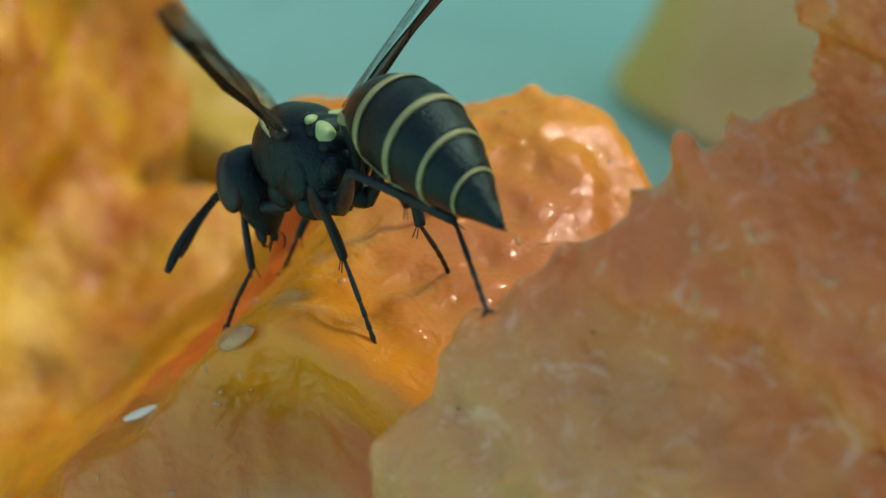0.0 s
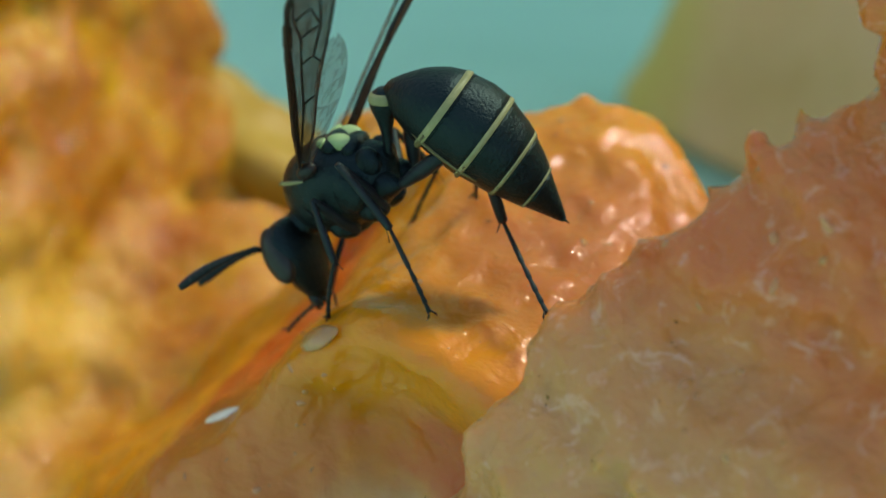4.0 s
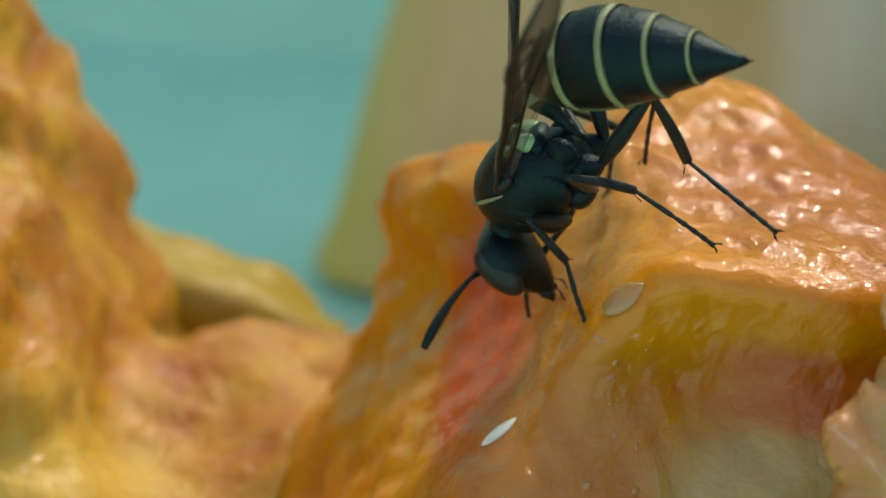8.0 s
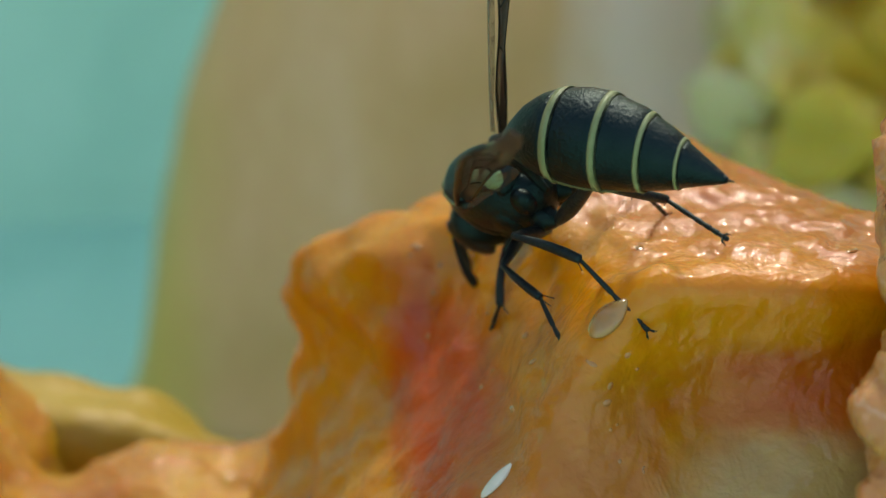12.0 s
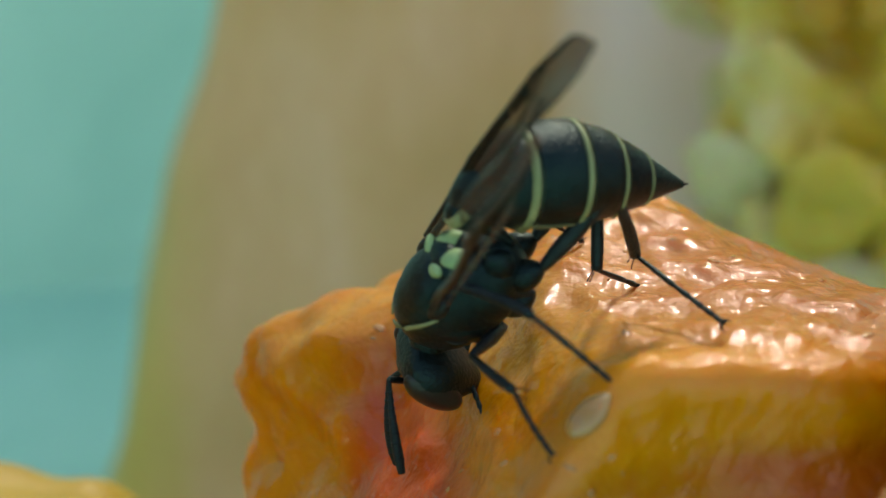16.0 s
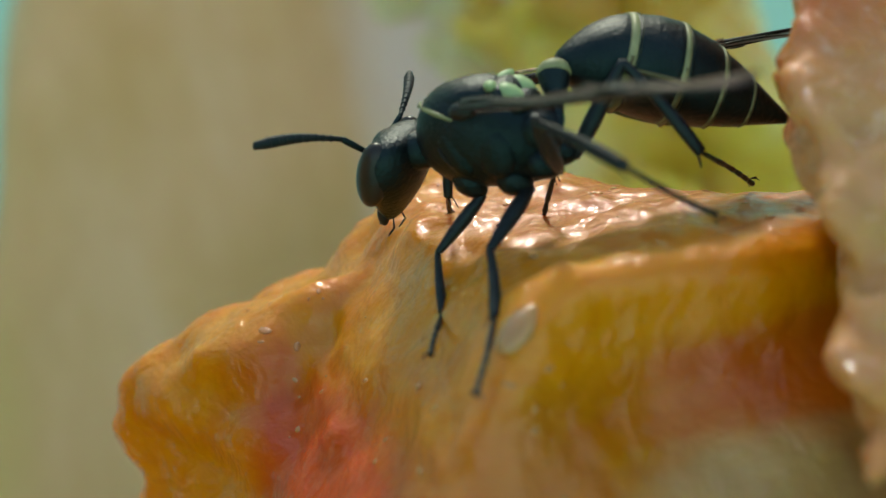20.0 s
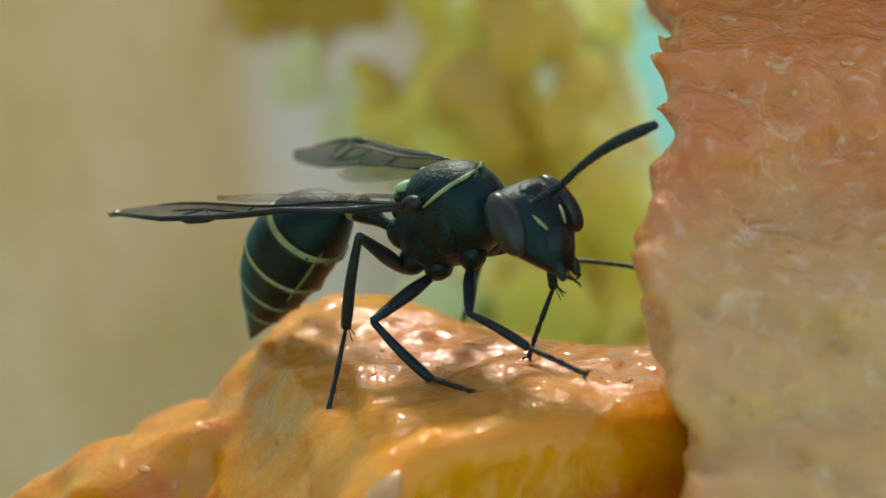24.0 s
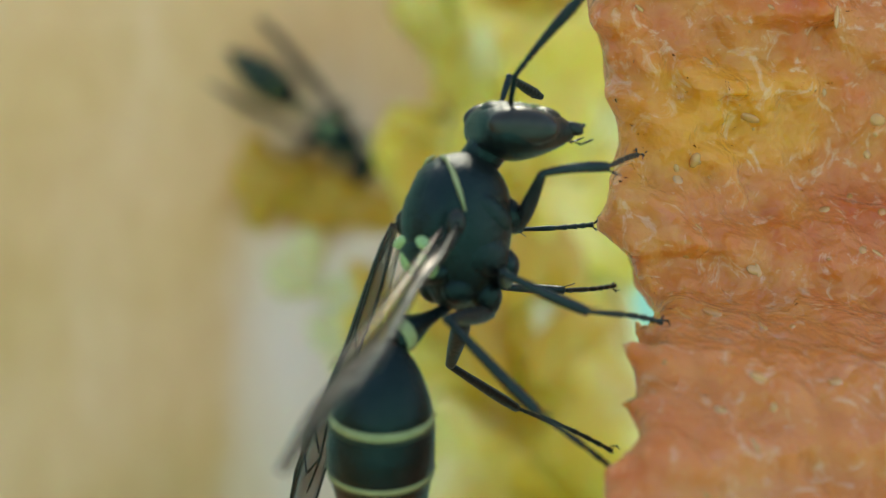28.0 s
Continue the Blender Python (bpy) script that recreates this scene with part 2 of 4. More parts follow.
def ledge_field(x, y, z):
    """The chunk that the wasp stands on: a raised shelf with a sheer front, and a lower block behind its left shoulder."""
    warp = 0.35 * big(x, y, z) + 0.24 * mid_w(x, y, z) + 0.10 * small_w(x, y, z)
    warp = warp + step01(y, 6, 11) * 0.14 * mid_w(x, y + 7, z)
    warp = warp + step01(z, 0.4, 1.6) * step01(x, -1.0, 1.5) * step01(y, -0.8, 0.8) * (0.06 * fine_w(x, y, z) + 0.13 * beads_w(x, y, z))
    top = 1.7 + 0.13 * y + 0.55 * np.exp(-((x - 4.4) ** 2 + (y - 12.3) ** 2) / 5) - 0.32 * np.maximum(x - 6.8, 0) * step01(y, 3, 9) - 0.06 * np.maximum(x - 5, 0)
    low = np.maximum(top - z, 0)
    side = 1.0 - 0.75 * low - x
    front = -1.0 + 0.5 * np.sin(x * 0.7) - 0.55 * np.maximum(-1.8 - z, 0) - y
    back = y - 14.5 + 0.75 * np.maximum(x - 6.0, 0)
    shelf = smax(smax(z - top, side * 0.8, 1.2), smax(front, back * 0.85, 0.8), 1.0)
    shelf = smax(shelf, x - 15.0, 1.0)
    top2 = 0.5 + 0.16 * (x + 3) + 0.25 * np.sin(x * 1.3 + y)
    side2 = 0.85 * (-7.3 + 0.62 * (14.7 - y) - 0.25 * np.maximum(-5.0 - z, 0) - 0.06 * np.maximum(-z, 0) - x)
    front2 = 10.0 - 0.7 * np.maximum(-2.0 - z, 0) - y
    block = smax(smax(z - top2, side2, 1.0), smax(front2, y - 16.0, 0.8), 1.0)
    block = smax(block, x - 6.0, 1.0)
    return smin(shelf, block, 0.8) + warp * 0.55


def hollow_field(x, y, z):
    """The curl of peel to the left: a rim that sags and climbs again into a tall lobe."""
    warp = 0.5 * big(x, y, z) + 0.26 * mid_w(x, y, z) + 0.08 * small_w(x, y, z)
    rim = -10.0 - 0.42 * np.maximum(18.0 - y, 0) + 0.5 * np.maximum(x + 9.0, 0)
    bowl = smax(z - rim, y - 20.5, 1.0)
    lobe_side = (x + 19.0) + (z + 10.0) / 1.9
    lobe_front = 9.5 - 0.75 * np.maximum(-17 - x, 0) - 0.55 * np.maximum(-9.0 - z, 0) - y
    lobe = smax(smax(lobe_side * 0.85, lobe_front * 0.85, 2.0), y - 26.0 - 0.3 * np.maximum(-17 - x, 0), 1.5)
    lobe = smax(lobe, -46 - x, 2.0)
    return smin(bowl, lobe, 2.0) + warp


def slab_field(x, y, z):
    """The tall slab on the right, its cut face turned to the light."""
    warp = 0.5 * big(x, y, z) + 0.26 * mid_w(x + 9, y, z) + 0.20 * small_w(x, y, z) + 0.10 * fine_w(x, y, z)
    up = [-14.0, -7.0, -1.0, 4.0, 6.0, 8.0, 10.0, 12.0, 15.0, 20.0, 34.0]
    ex = np.interp(z, up, [2.6, 3.8, 5.0, 6.6, 8.5, 10.0, 10.9, 11.6, 11.9, 11.3, 10.8])
    ey = np.interp(z, up, [-15.8, -11.0, -6.2, -3.4, -1.6, -0.6, 1.0, 3.1, 4.6, 4.2, 4.0])
    face = 0.8 * (-0.2 * (x - ex) - 0.98 * (y - ey))
    side = -0.72 * (x - ex) + 0.69 * (y - ey) - 0.3
    return smax(smax(face, side, 1.2), smax(x - 45, y - 14, 1.0), 1.0) + warp * 0.7


def far_slab_field(x, y, z):
    left = (-8.5 + 0.29 * z) - x
    plane = 112 - 0.35 * (x + 10)
    bulge = 4 * np.sin((x + 10) / 22.0)
    return smax(smax(left, plane - bulge - y, 5.0), smax(y - plane - 14, x - 60, 3.0), 3.0) + 1.0 * waves(11, 26)(x, y, z)


def mush_field(x, y, z):
    w = waves(12, 13)(x, y, z) * 2.2 + waves(13, 6)(x, y, z) * 1.1
    body = np.sqrt(((x - 41.5 - 0.16 * np.clip(10 - z, 0, 30)) / 9.6) ** 2 + ((y - 70) / 13) ** 2 + ((z - 0) / 50) ** 2) - 1
    return body * 11 + w


def lump_field(x, y, z):
    along, up = (x + 19.5) * 0.98 - (z + 11.7) * 0.20, (x + 19.5) * 0.20 + (z + 11.7) * 0.98
    return (np.sqrt((along / 9.5) ** 2 + ((y - 27.5) / 3.6) ** 2 + (up / 2.3) ** 2) - 1) * 2.3 + 0.3 * waves(14, 5)(x, y, z)


ledge = field_mesh("fruit_chunk", ledge_field, (-19, -9, -20), (16, 18, 6), 0.21, flesh_main)
tagged(ledge, "wet orange fruit chunk with a glistening flat top", "fruit")
hollow = field_mesh("fruit_peel", hollow_field, (-48, -12, -30), (3, 30, 22), 0.5, flesh_left)
tagged(hollow, "curled strip of amber fruit flesh on its peel", "fruit")
slab = field_mesh("fruit_slab", slab_field, (-1, -27, -22), (34, 17, 34), 0.3, flesh_slab)
tagged(slab, "tall slab of juicy salmon-orange fruit flesh", "fruit")
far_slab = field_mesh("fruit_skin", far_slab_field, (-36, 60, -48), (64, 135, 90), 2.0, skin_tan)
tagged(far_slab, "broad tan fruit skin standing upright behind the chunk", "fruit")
mush = field_mesh("fruit_pulp", mush_field, (20, 50, -48), (60, 90, 60), 1.0, flesh_mush)
tagged(mush, "mashed yellow fruit pulp heaped on the table", "fruit")
lump = field_mesh("fruit_piece", lump_field, (-32, 22, -19), (-7, 33, -4), 0.5, skin_olive)
tagged(lump, "olive-yellow strip of peel leaning on the amber curl", "fruit")


def on_skin(field, start, way, reach=30.0):
    """Where a line from start meets the skin of a field, and the normal there; None where it does not."""
    way = np.array(way, float) / np.linalg.norm(way)
    d = np.arange(0, reach, 0.06)
    p = np.array(start, float)[None] + d[:, None] * way[None]
    v = field(p[:, 0], p[:, 1], p[:, 2])
    hit = np.nonzero(v < 0)[0]
    if not len(hit) or hit[0] == 0:
        return None
    q = p[hit[0]]
    e = 0.08
    n = np.array([float(field(*[np.array([q[a] + (e if a == b else 0)]) for a in range(3)])[0]) for b in range(3)]) - v[hit[0]]
    return Vector(q), Vector(n).normalized()


def bead(size, flat):
    """A drop, flattened onto its skin; unit size, z away from the skin."""
    bm = bmesh.new()
    bmesh.ops.create_icosphere(bm, subdivisions=2, radius=1)
    for v in bm.verts:
        v.co.z *= flat
    bmesh.ops.scale(bm, vec=(size * MM,) * 3, verts=bm.verts)
    me = bpy.data.meshes.new("bead")
    bm.to_mesh(me)
    bm.free()
    me.materials.append(juice)
    me.shade_smooth()
    return me


def juice_film():
    m, nodes, links, bsdf = material("clear_juice", 0.06)
    links.new(ramp_of(nodes, links, noise_of(nodes, links, 1.2, 2), [(0.3, (0.75, 0.36, 0.08)), (0.7, (0.85, 0.55, 0.22))]), bsdf.inputs["Base Color"])
    bsdf.inputs["Transmission Weight"].default_value = 0.55
    bsdf.inputs["IOR"].default_value = 1.36
    bsdf.inputs["Coat Weight"].default_value = 1.0
    bsdf.inputs["Coat Roughness"].default_value = 0.05
    return m


juice = juice_film()
drops = [bead(r, f) for r, f in ((0.05, 0.5), (0.08, 0.45), (0.11, 0.4), (0.15, 0.35))]


def sprinkle(owner, field, count, area, start, way, seed, size=1.0):
    """Small drops of juice on the skin, scattered over an area of x and y, or along z for a standing face."""
    r = random.Random(seed)
    made = 0
    for _ in range(count * 3):
        at = [r.uniform(*a) for a in area]
        hit = on_skin(field, [a + s for a, s in zip(at, start)], way)
        if not hit:
            continue
        p, n = hit
        ob = new("juice_drop", r.choice(drops))
        ob.parent = owner
        turn = n.to_track_quat("Z", "Y").to_matrix().to_4x4() @ Matrix.Rotation(r.uniform(0, 6.28), 4, "Z")
        ob.matrix_basis = Matrix.Translation(p * MM) @ turn @ Matrix.Diagonal((size * r.uniform(0.7, 1.8), size * r.uniform(0.6, 1.0), size, 1))
        made += 1
        if made == count:
            break


sprinkle(ledge, ledge_field, 44, ((-4, 1), (0, 0), (-6, 1)), (0, -14, 0), (0, 1, 0), 6)
sprinkle(ledge, ledge_field, 70, ((1.5, 9), (-0.5, 12), (0, 0)), (0, 0, 12), (0, 0, -1), 7)
sprinkle(slab, slab_field, 110, ((11, 25), (0, 0), (3, 21)), (0, -25, 0), (0, 1, 0), 8, 1.5)


def seedling(owner, field, aim, way, length, width, mat, name, label, lean):
    """A pale seed lying on the skin."""
    hit = on_skin(field, [a - 12 * w for a, w in zip(aim, way)], way)
    p, n = hit if hit else (Vector(aim), Vector((0, -1, 0.3)).normalized())
    bm = bmesh.new()
    bmesh.ops.create_uvsphere(bm, u_segments=18, v_segments=12, radius=1)
    for v in bm.verts:
        s = 1 - 0.45 * max(0, v.co.x) ** 2
        v.co = Vector((v.co.x * length, v.co.y * width * s, v.co.z * width * 0.55 * s)) * MM
    ob = part(name, bm, mat, owner, label)
    side = n.cross(Vector(lean)).normalized()
    m = Matrix((side.cross(n), side, n)).transposed().to_4x4()
    ob.matrix_basis = Matrix.Translation((p + n * width * 0.1) * MM) @ m
    return ob


def pale_seed(name, colour, clear):
    m, nodes, links, bsdf = material(name, 0.25)
    links.new(ramp_of(nodes, links, noise_of(nodes, links, 2.0, 3), [(0.3, colour), (0.7, tuple(min(1, 1.2 * c) for c in colour))]), bsdf.inputs["Base Color"])
    bsdf.inputs["Transmission Weight"].default_value = clear
    bsdf.inputs["Coat Weight"].default_value = 0.8
    bsdf.inputs["Coat Roughness"].default_value = 0.12
    return m


seedling(ledge, ledge_field, (0.2, 0, 0.1), (0.1, 0.9, -0.4), 0.75, 0.42, pale_seed("clear_seed", (0.60, 0.42, 0.14), 0.6), "seed_husk", "clear pale seed husk", (1, 0.2, 0.8))
seedling(ledge, ledge_field, (-3.3, -2.4, -3.4), (0.1, 0.9, -0.4), 0.72, 0.22, pale_seed("white_seed", (0.66, 0.66, 0.52), 0.0), "seed_sliver", "white sliver of seed", (0.45, 0.2, 0.9))


def clump_mesh(mat, seed, detail=3, bumpy=0.35):
    """A lumpy flattened dab of pulp, about one millimetre in radius."""
    w = waves(seed, 1.6)
    bm = bmesh.new()
    bmesh.ops.create_icosphere(bm, subdivisions=detail, radius=1)
    for v in bm.verts:
        k = 1 + bumpy * float(w(np.array([v.co.x]), np.array([v.co.y]), np.array([v.co.z]))[0])
        v.co = Vector((v.co.x * k, v.co.y * k, v.co.z * k * 0.42)) * MM
    me = bpy.data.meshes.new("clump")
    bm.to_mesh(me)
    bm.free()
    me.materials.append(mat)
    me.shade_smooth()
    return me


def dab(owner, field, count, area, shift, way, name, mats, size, seed, sink=0.0, bumpy=0.35):
    """Dabs of pulp on a skin, sunk into it by a share of their height."""
    r = random.Random(seed)
    shapes = [clump_mesh(m, seed + k, 3, bumpy) for k, m in enumerate(mats)]
    for _ in range(count):
        at = [r.uniform(*a) for a in area]
        hit = on_skin(field, [a + q for a, q in zip(at, shift)], way, 70.0)
        if hit:
            ob = new(name, r.choice(shapes))
            ob.parent = owner
            turn = hit[1].to_track_quat("Z", "Y").to_matrix().to_4x4() @ Matrix.Rotation(r.uniform(0, 6.28), 4, "Z")
            k = r.uniform(*size)
            ob.matrix_basis = Matrix.Translation((hit[0] - hit[1] * k * 0.34 * sink) * MM) @ turn @ Matrix.Diagonal((k * r.uniform(0.8, 1.6), k, k * 0.8, 1))


dab(mush, mush_field, 46, ((29, 54), (0, 0), (-30, 45)), (0, 30, 0), (0, 1, 0), "pulp_clump", [flesh_ochre, flesh_cream, flesh_mush, flesh_ochre], (1.6, 4.2), 31)
dab(far_slab, far_slab_field, 12, ((27, 38), (0, 0), (21, 27)), (0, 60, 0), (0, 1, 0), "pulp_smear", [flesh_ochre], (1.2, 2.6), 32)
dab(far_slab, far_slab_field, 10, ((30, 42), (0, 0), (-12, 18)), (0, 60, 0), (0, 1, 0), "pith_smear", [flesh_cream], (1.5, 3.0), 33)


def board(name, size, centre, mat, label):
    bm = bmesh.new()
    bmesh.ops.create_cube(bm, size=1)
    bmesh.ops.scale(bm, vec=[s * MM for s in size], verts=bm.verts)
    bmesh.ops.translate(bm, vec=[c * MM for c in centre], verts=bm.verts)
    ob = link_mesh(name, bm, mat, smooth=False)
    return tagged(ob, label, kind="structure")


board("table", (1400, 1400, 30), (0, 100, -63), teal, "teal painted table top")
board("wall_back", (1400, 30, 380), (0, 260, 142), teal, "plain teal painted wall")


# ---- the wasp ----
def chitin(name, colour, rough=0.38, coat=0.07, grain=0.03, tint=None):
    m, nodes, links, bsdf = material(name, rough)
    cloud = noise_of(nodes, links, 1.5, 4, 0.6)
    pale = tint or tuple(min(1, c * 1.6 + 0.004) for c in colour)
    links.new(ramp_of(nodes, links, cloud, [(0.35, colour), (0.75, pale)]), bsdf.inputs["Base Color"])
    bsdf.inputs["Coat Weight"].default_value = coat
    bsdf.inputs["Coat Roughness"].default_value = 0.3
    bsdf.inputs["Specular IOR Level"].default_value = 0.29
    # Teal gloss tint paints in the reflection of sky and teal surroundings.
    bsdf.inputs["Specular Tint"].default_value = (0.32, 0.95, 0.95, 1)
    bsdf.inputs["Sheen Weight"].default_value = 0.015
    bsdf.inputs["Sheen Roughness"].default_value = 0.5
    bsdf.inputs["Sheen Tint"].default_value = (0.55, 0.8, 0.78, 1)
    bump_of(nodes, links, bsdf, [(noise_of(nodes, links, 9, 3, 0.6), grain)])
    return m


black = chitin("black_chitin", (0.002, 0.0026, 0.003), 0.38, 0.05, 0.045)
brown = chitin("dark_brown_chitin", (0.012, 0.007, 0.005), 0.4)
leg_dark = chitin("dark_grey_chitin", (0.008, 0.008, 0.009), 0.45, 0.06)
cream = chitin("pale_yellow_green_chitin", (0.20, 0.23, 0.10), 0.5, 0.1, 0.01, (0.30, 0.33, 0.16))
lime = chitin("lime_yellow_chitin", (0.24, 0.40, 0.17), 0.5, 0.1, 0.01, (0.32, 0.48, 0.22))
antenna_dark = chitin("sooty_antenna_chitin", (0.009, 0.008, 0.008), 0.6, 0.0)
belly = chitin("dark_brown_belly_chitin", (0.020, 0.011, 0.006), 0.42)
ring_dull = chitin("dull_ochre_chitin", (0.11, 0.10, 0.04), 0.5, 0.05, 0.01, (0.16, 0.15, 0.06))
eye_dark = chitin("dark_brown_eye", (0.02, 0.012, 0.009), 0.34, 0.12, 0.004)


def wing_film(name, colour, clear):
    m, nodes, links, bsdf = material(name, 0.35)
    cloud = noise_of(nodes, links, 0.6, 3, 0.5)
    links.new(ramp_of(nodes, links, cloud, [(0.3, colour), (0.7, tuple(1.7 * c for c in colour))]), bsdf.inputs["Base Color"])
    bsdf.inputs["Alpha"].default_value = clear
    bump_of(nodes, links, bsdf, [(noise_of(nodes, links, 1.4, 2), 0.05)])
    return m


film_smoky = wing_film("smoky_wing_film", (0.06, 0.045, 0.032), 0.78)
film_clear = wing_film("clear_wing_film", (0.07, 0.055, 0.04), 0.4)


WMM = 1.12 * MM  # the wasp's own measure
NECK, HEAD_AT = Vector((1.86, 0, 0.10)), Vector((0.60, 0, -1.15))
WAIST, WAIST_LONG = Vector((-1.78, 0, -0.05)), 1.8
WING_AT, ANTENNA_AT = Vector((-0.05, 1.15, 0.95)), Vector((0.65, 0.29, 0.34))
LEGS = {"F": ((0.3, 0.45, -1.4), 1.8, 1.75, 2.0), "M": ((-1.0, 0.5, -1.3), 2.1, 2.2, 2.6), "H": ((-1.8, 0.5, -0.95), 2.5, 2.8, 3.2)}
THICK = {"F": 1.0, "M": 1.05, "H": 1.2}


def loft(rings, sides=20):
    """A closed skin through rings; each ring is a centre and two half axes."""
    bm = bmesh.new()
    rows = []
    for c, u, v in rings:
        row = []
        for k in range(sides):
            a = 2 * math.pi * k / sides
            row.append(bm.verts.new((Vector(c) + Vector(u) * math.cos(a) + Vector(v) * math.sin(a)) * WMM))
        rows.append(row)
    for r, s in zip(rows, rows[1:]):
        for k in range(sides):
            bm.faces.new((r[k], r[(k + 1) % sides], s[(k + 1) % sides], s[k]))
    bm.faces.new(rows[0][::-1])
    bm.faces.new(rows[-1])
    return bm


def rounded(stations, steps=4):
    """Stations of equal length, with smooth ones filled in between (Catmull-Rom)."""
    pts = [np.array(p, float) for p in stations]
    out = []
    for k in range(len(pts) - 1):
        a, b, c, d = pts[max(k - 1, 0)], pts[k], pts[k + 1], pts[min(k + 2, len(pts) - 1)]
        for j in range(steps):
            s = j / steps
            out.append(0.5 * (2 * b + (c - a) * s + (2 * a - 5 * b + 4 * c - d) * s * s + (3 * b - a - 3 * c + d) * s ** 3))
    out.append(pts[-1])
    return [tuple(float(v) for v in p) for p in out]


def loft_x(stations, sides=20):
    """Rings across x: rows of x, height of the centre, half width, half height."""
    return loft([((x, 0, z), (0, w, 0), (0, 0, h)) for x, z, w, h in stations], sides)


def loft_z(stations, sides=20):
    """Rings across z: rows of z, x of the centre, half depth, half width."""
    return loft([((x, 0, z), (d, 0, 0), (0, w, 0)) for z, x, d, w in stations], sides)


def limb(length, widths, bow=0.0, sides=10):
    """A rod along +x from the origin through even stations of half width."""
    rows = rounded([(length * k / (len(widths) - 1), w) for k, w in enumerate(widths)], 3)
    ends = [(rows[0][0] - 0.3 * rows[0][1], 0.5 * rows[0][1]), *rows, (rows[-1][0] + 0.3 * rows[-1][1], 0.5 * rows[-1][1])]
    return loft([((x, 0, bow * math.sin(math.pi * max(0, min(1, x / length)))), (0, w * 0.92, 0), (0, 0, w * 1.05)) for x, w in ends], sides)


def blob(centre, size, spin=(0, 0, 0), u=16, v=10):
    bm = bmesh.new()
    bmesh.ops.create_uvsphere(bm, u_segments=u, v_segments=v, radius=1)
    m = Matrix.LocRotScale(Vector(centre) * WMM, Euler([radians(a) for a in spin]), Vector(size) * WMM)
    bmesh.ops.transform(bm, matrix=m, verts=bm.verts)
    return bm


def joined(*pieces):
    out = bmesh.new()
    for bm in pieces:
        me = bpy.data.meshes.new("piece")
        bm.to_mesh(me)
        bm.free()
        out.from_mesh(me)
        bpy.data.meshes.remove(me)
    return out


def thread(points, radius, sides=6, tip=0.5):
    """A thin tube through points."""
    rings = []
    for k, p in enumerate(points):
        a, b = Vector(points[max(k - 1, 0)]), Vector(points[min(k + 1, len(points) - 1)])
        way = (b - a).normalized()
        u = way.orthogonal().normalized()
        r = radius * (tip if k in (0, len(points) - 1) else 1)
        rings.append((p, u * r, way.cross(u) * r))
    return loft(rings, sides)


GASTER = [(0.05, 0.20), (-0.2, 0.50), (-0.6, 0.86), (-1.1, 1.13), (-1.7, 1.31), (-2.4, 1.40), (-3.1, 1.36), (-3.9, 1.18), (-4.7, 0.88), (-5.4, 0.54), (-5.95, 0.26), (-6.35, 0.05)]
GASTER = [(0.945 * x, 0.885 * r) for x, r in GASTER]


def girth(x):
    xs, rs = [p[0] for p in GASTER][::-1], [p[1] for p in GASTER][::-1]
    return float(np.interp(x, xs, rs))


def gaster_rings(a, b, grow, steps=7, flare=0.0):
    rows = []
    for k in range(steps + 1):
        s = k / steps
        x = a + (b - a) * s
        r = girth(x) + grow + flare * s * s
        if k in (0, steps):
            rows.append((x, 0.46 * girth(x), r * 0.9, r * 0.9))
        rows.append((x, 0.46 * girth(x), r, r * 1.04))
    rows.sort(key=lambda q: -q[0])
    return rows


def belly_point(x, turn, out=0.0):
    """A place on the abdomen's skin; turn in degrees from straight below, to the left."""
    r, a = girth(x) + out, radians(turn)
    return (x, r * math.sin(a), 0.46 * girth(x) - 1.04 * r * math.cos(a))


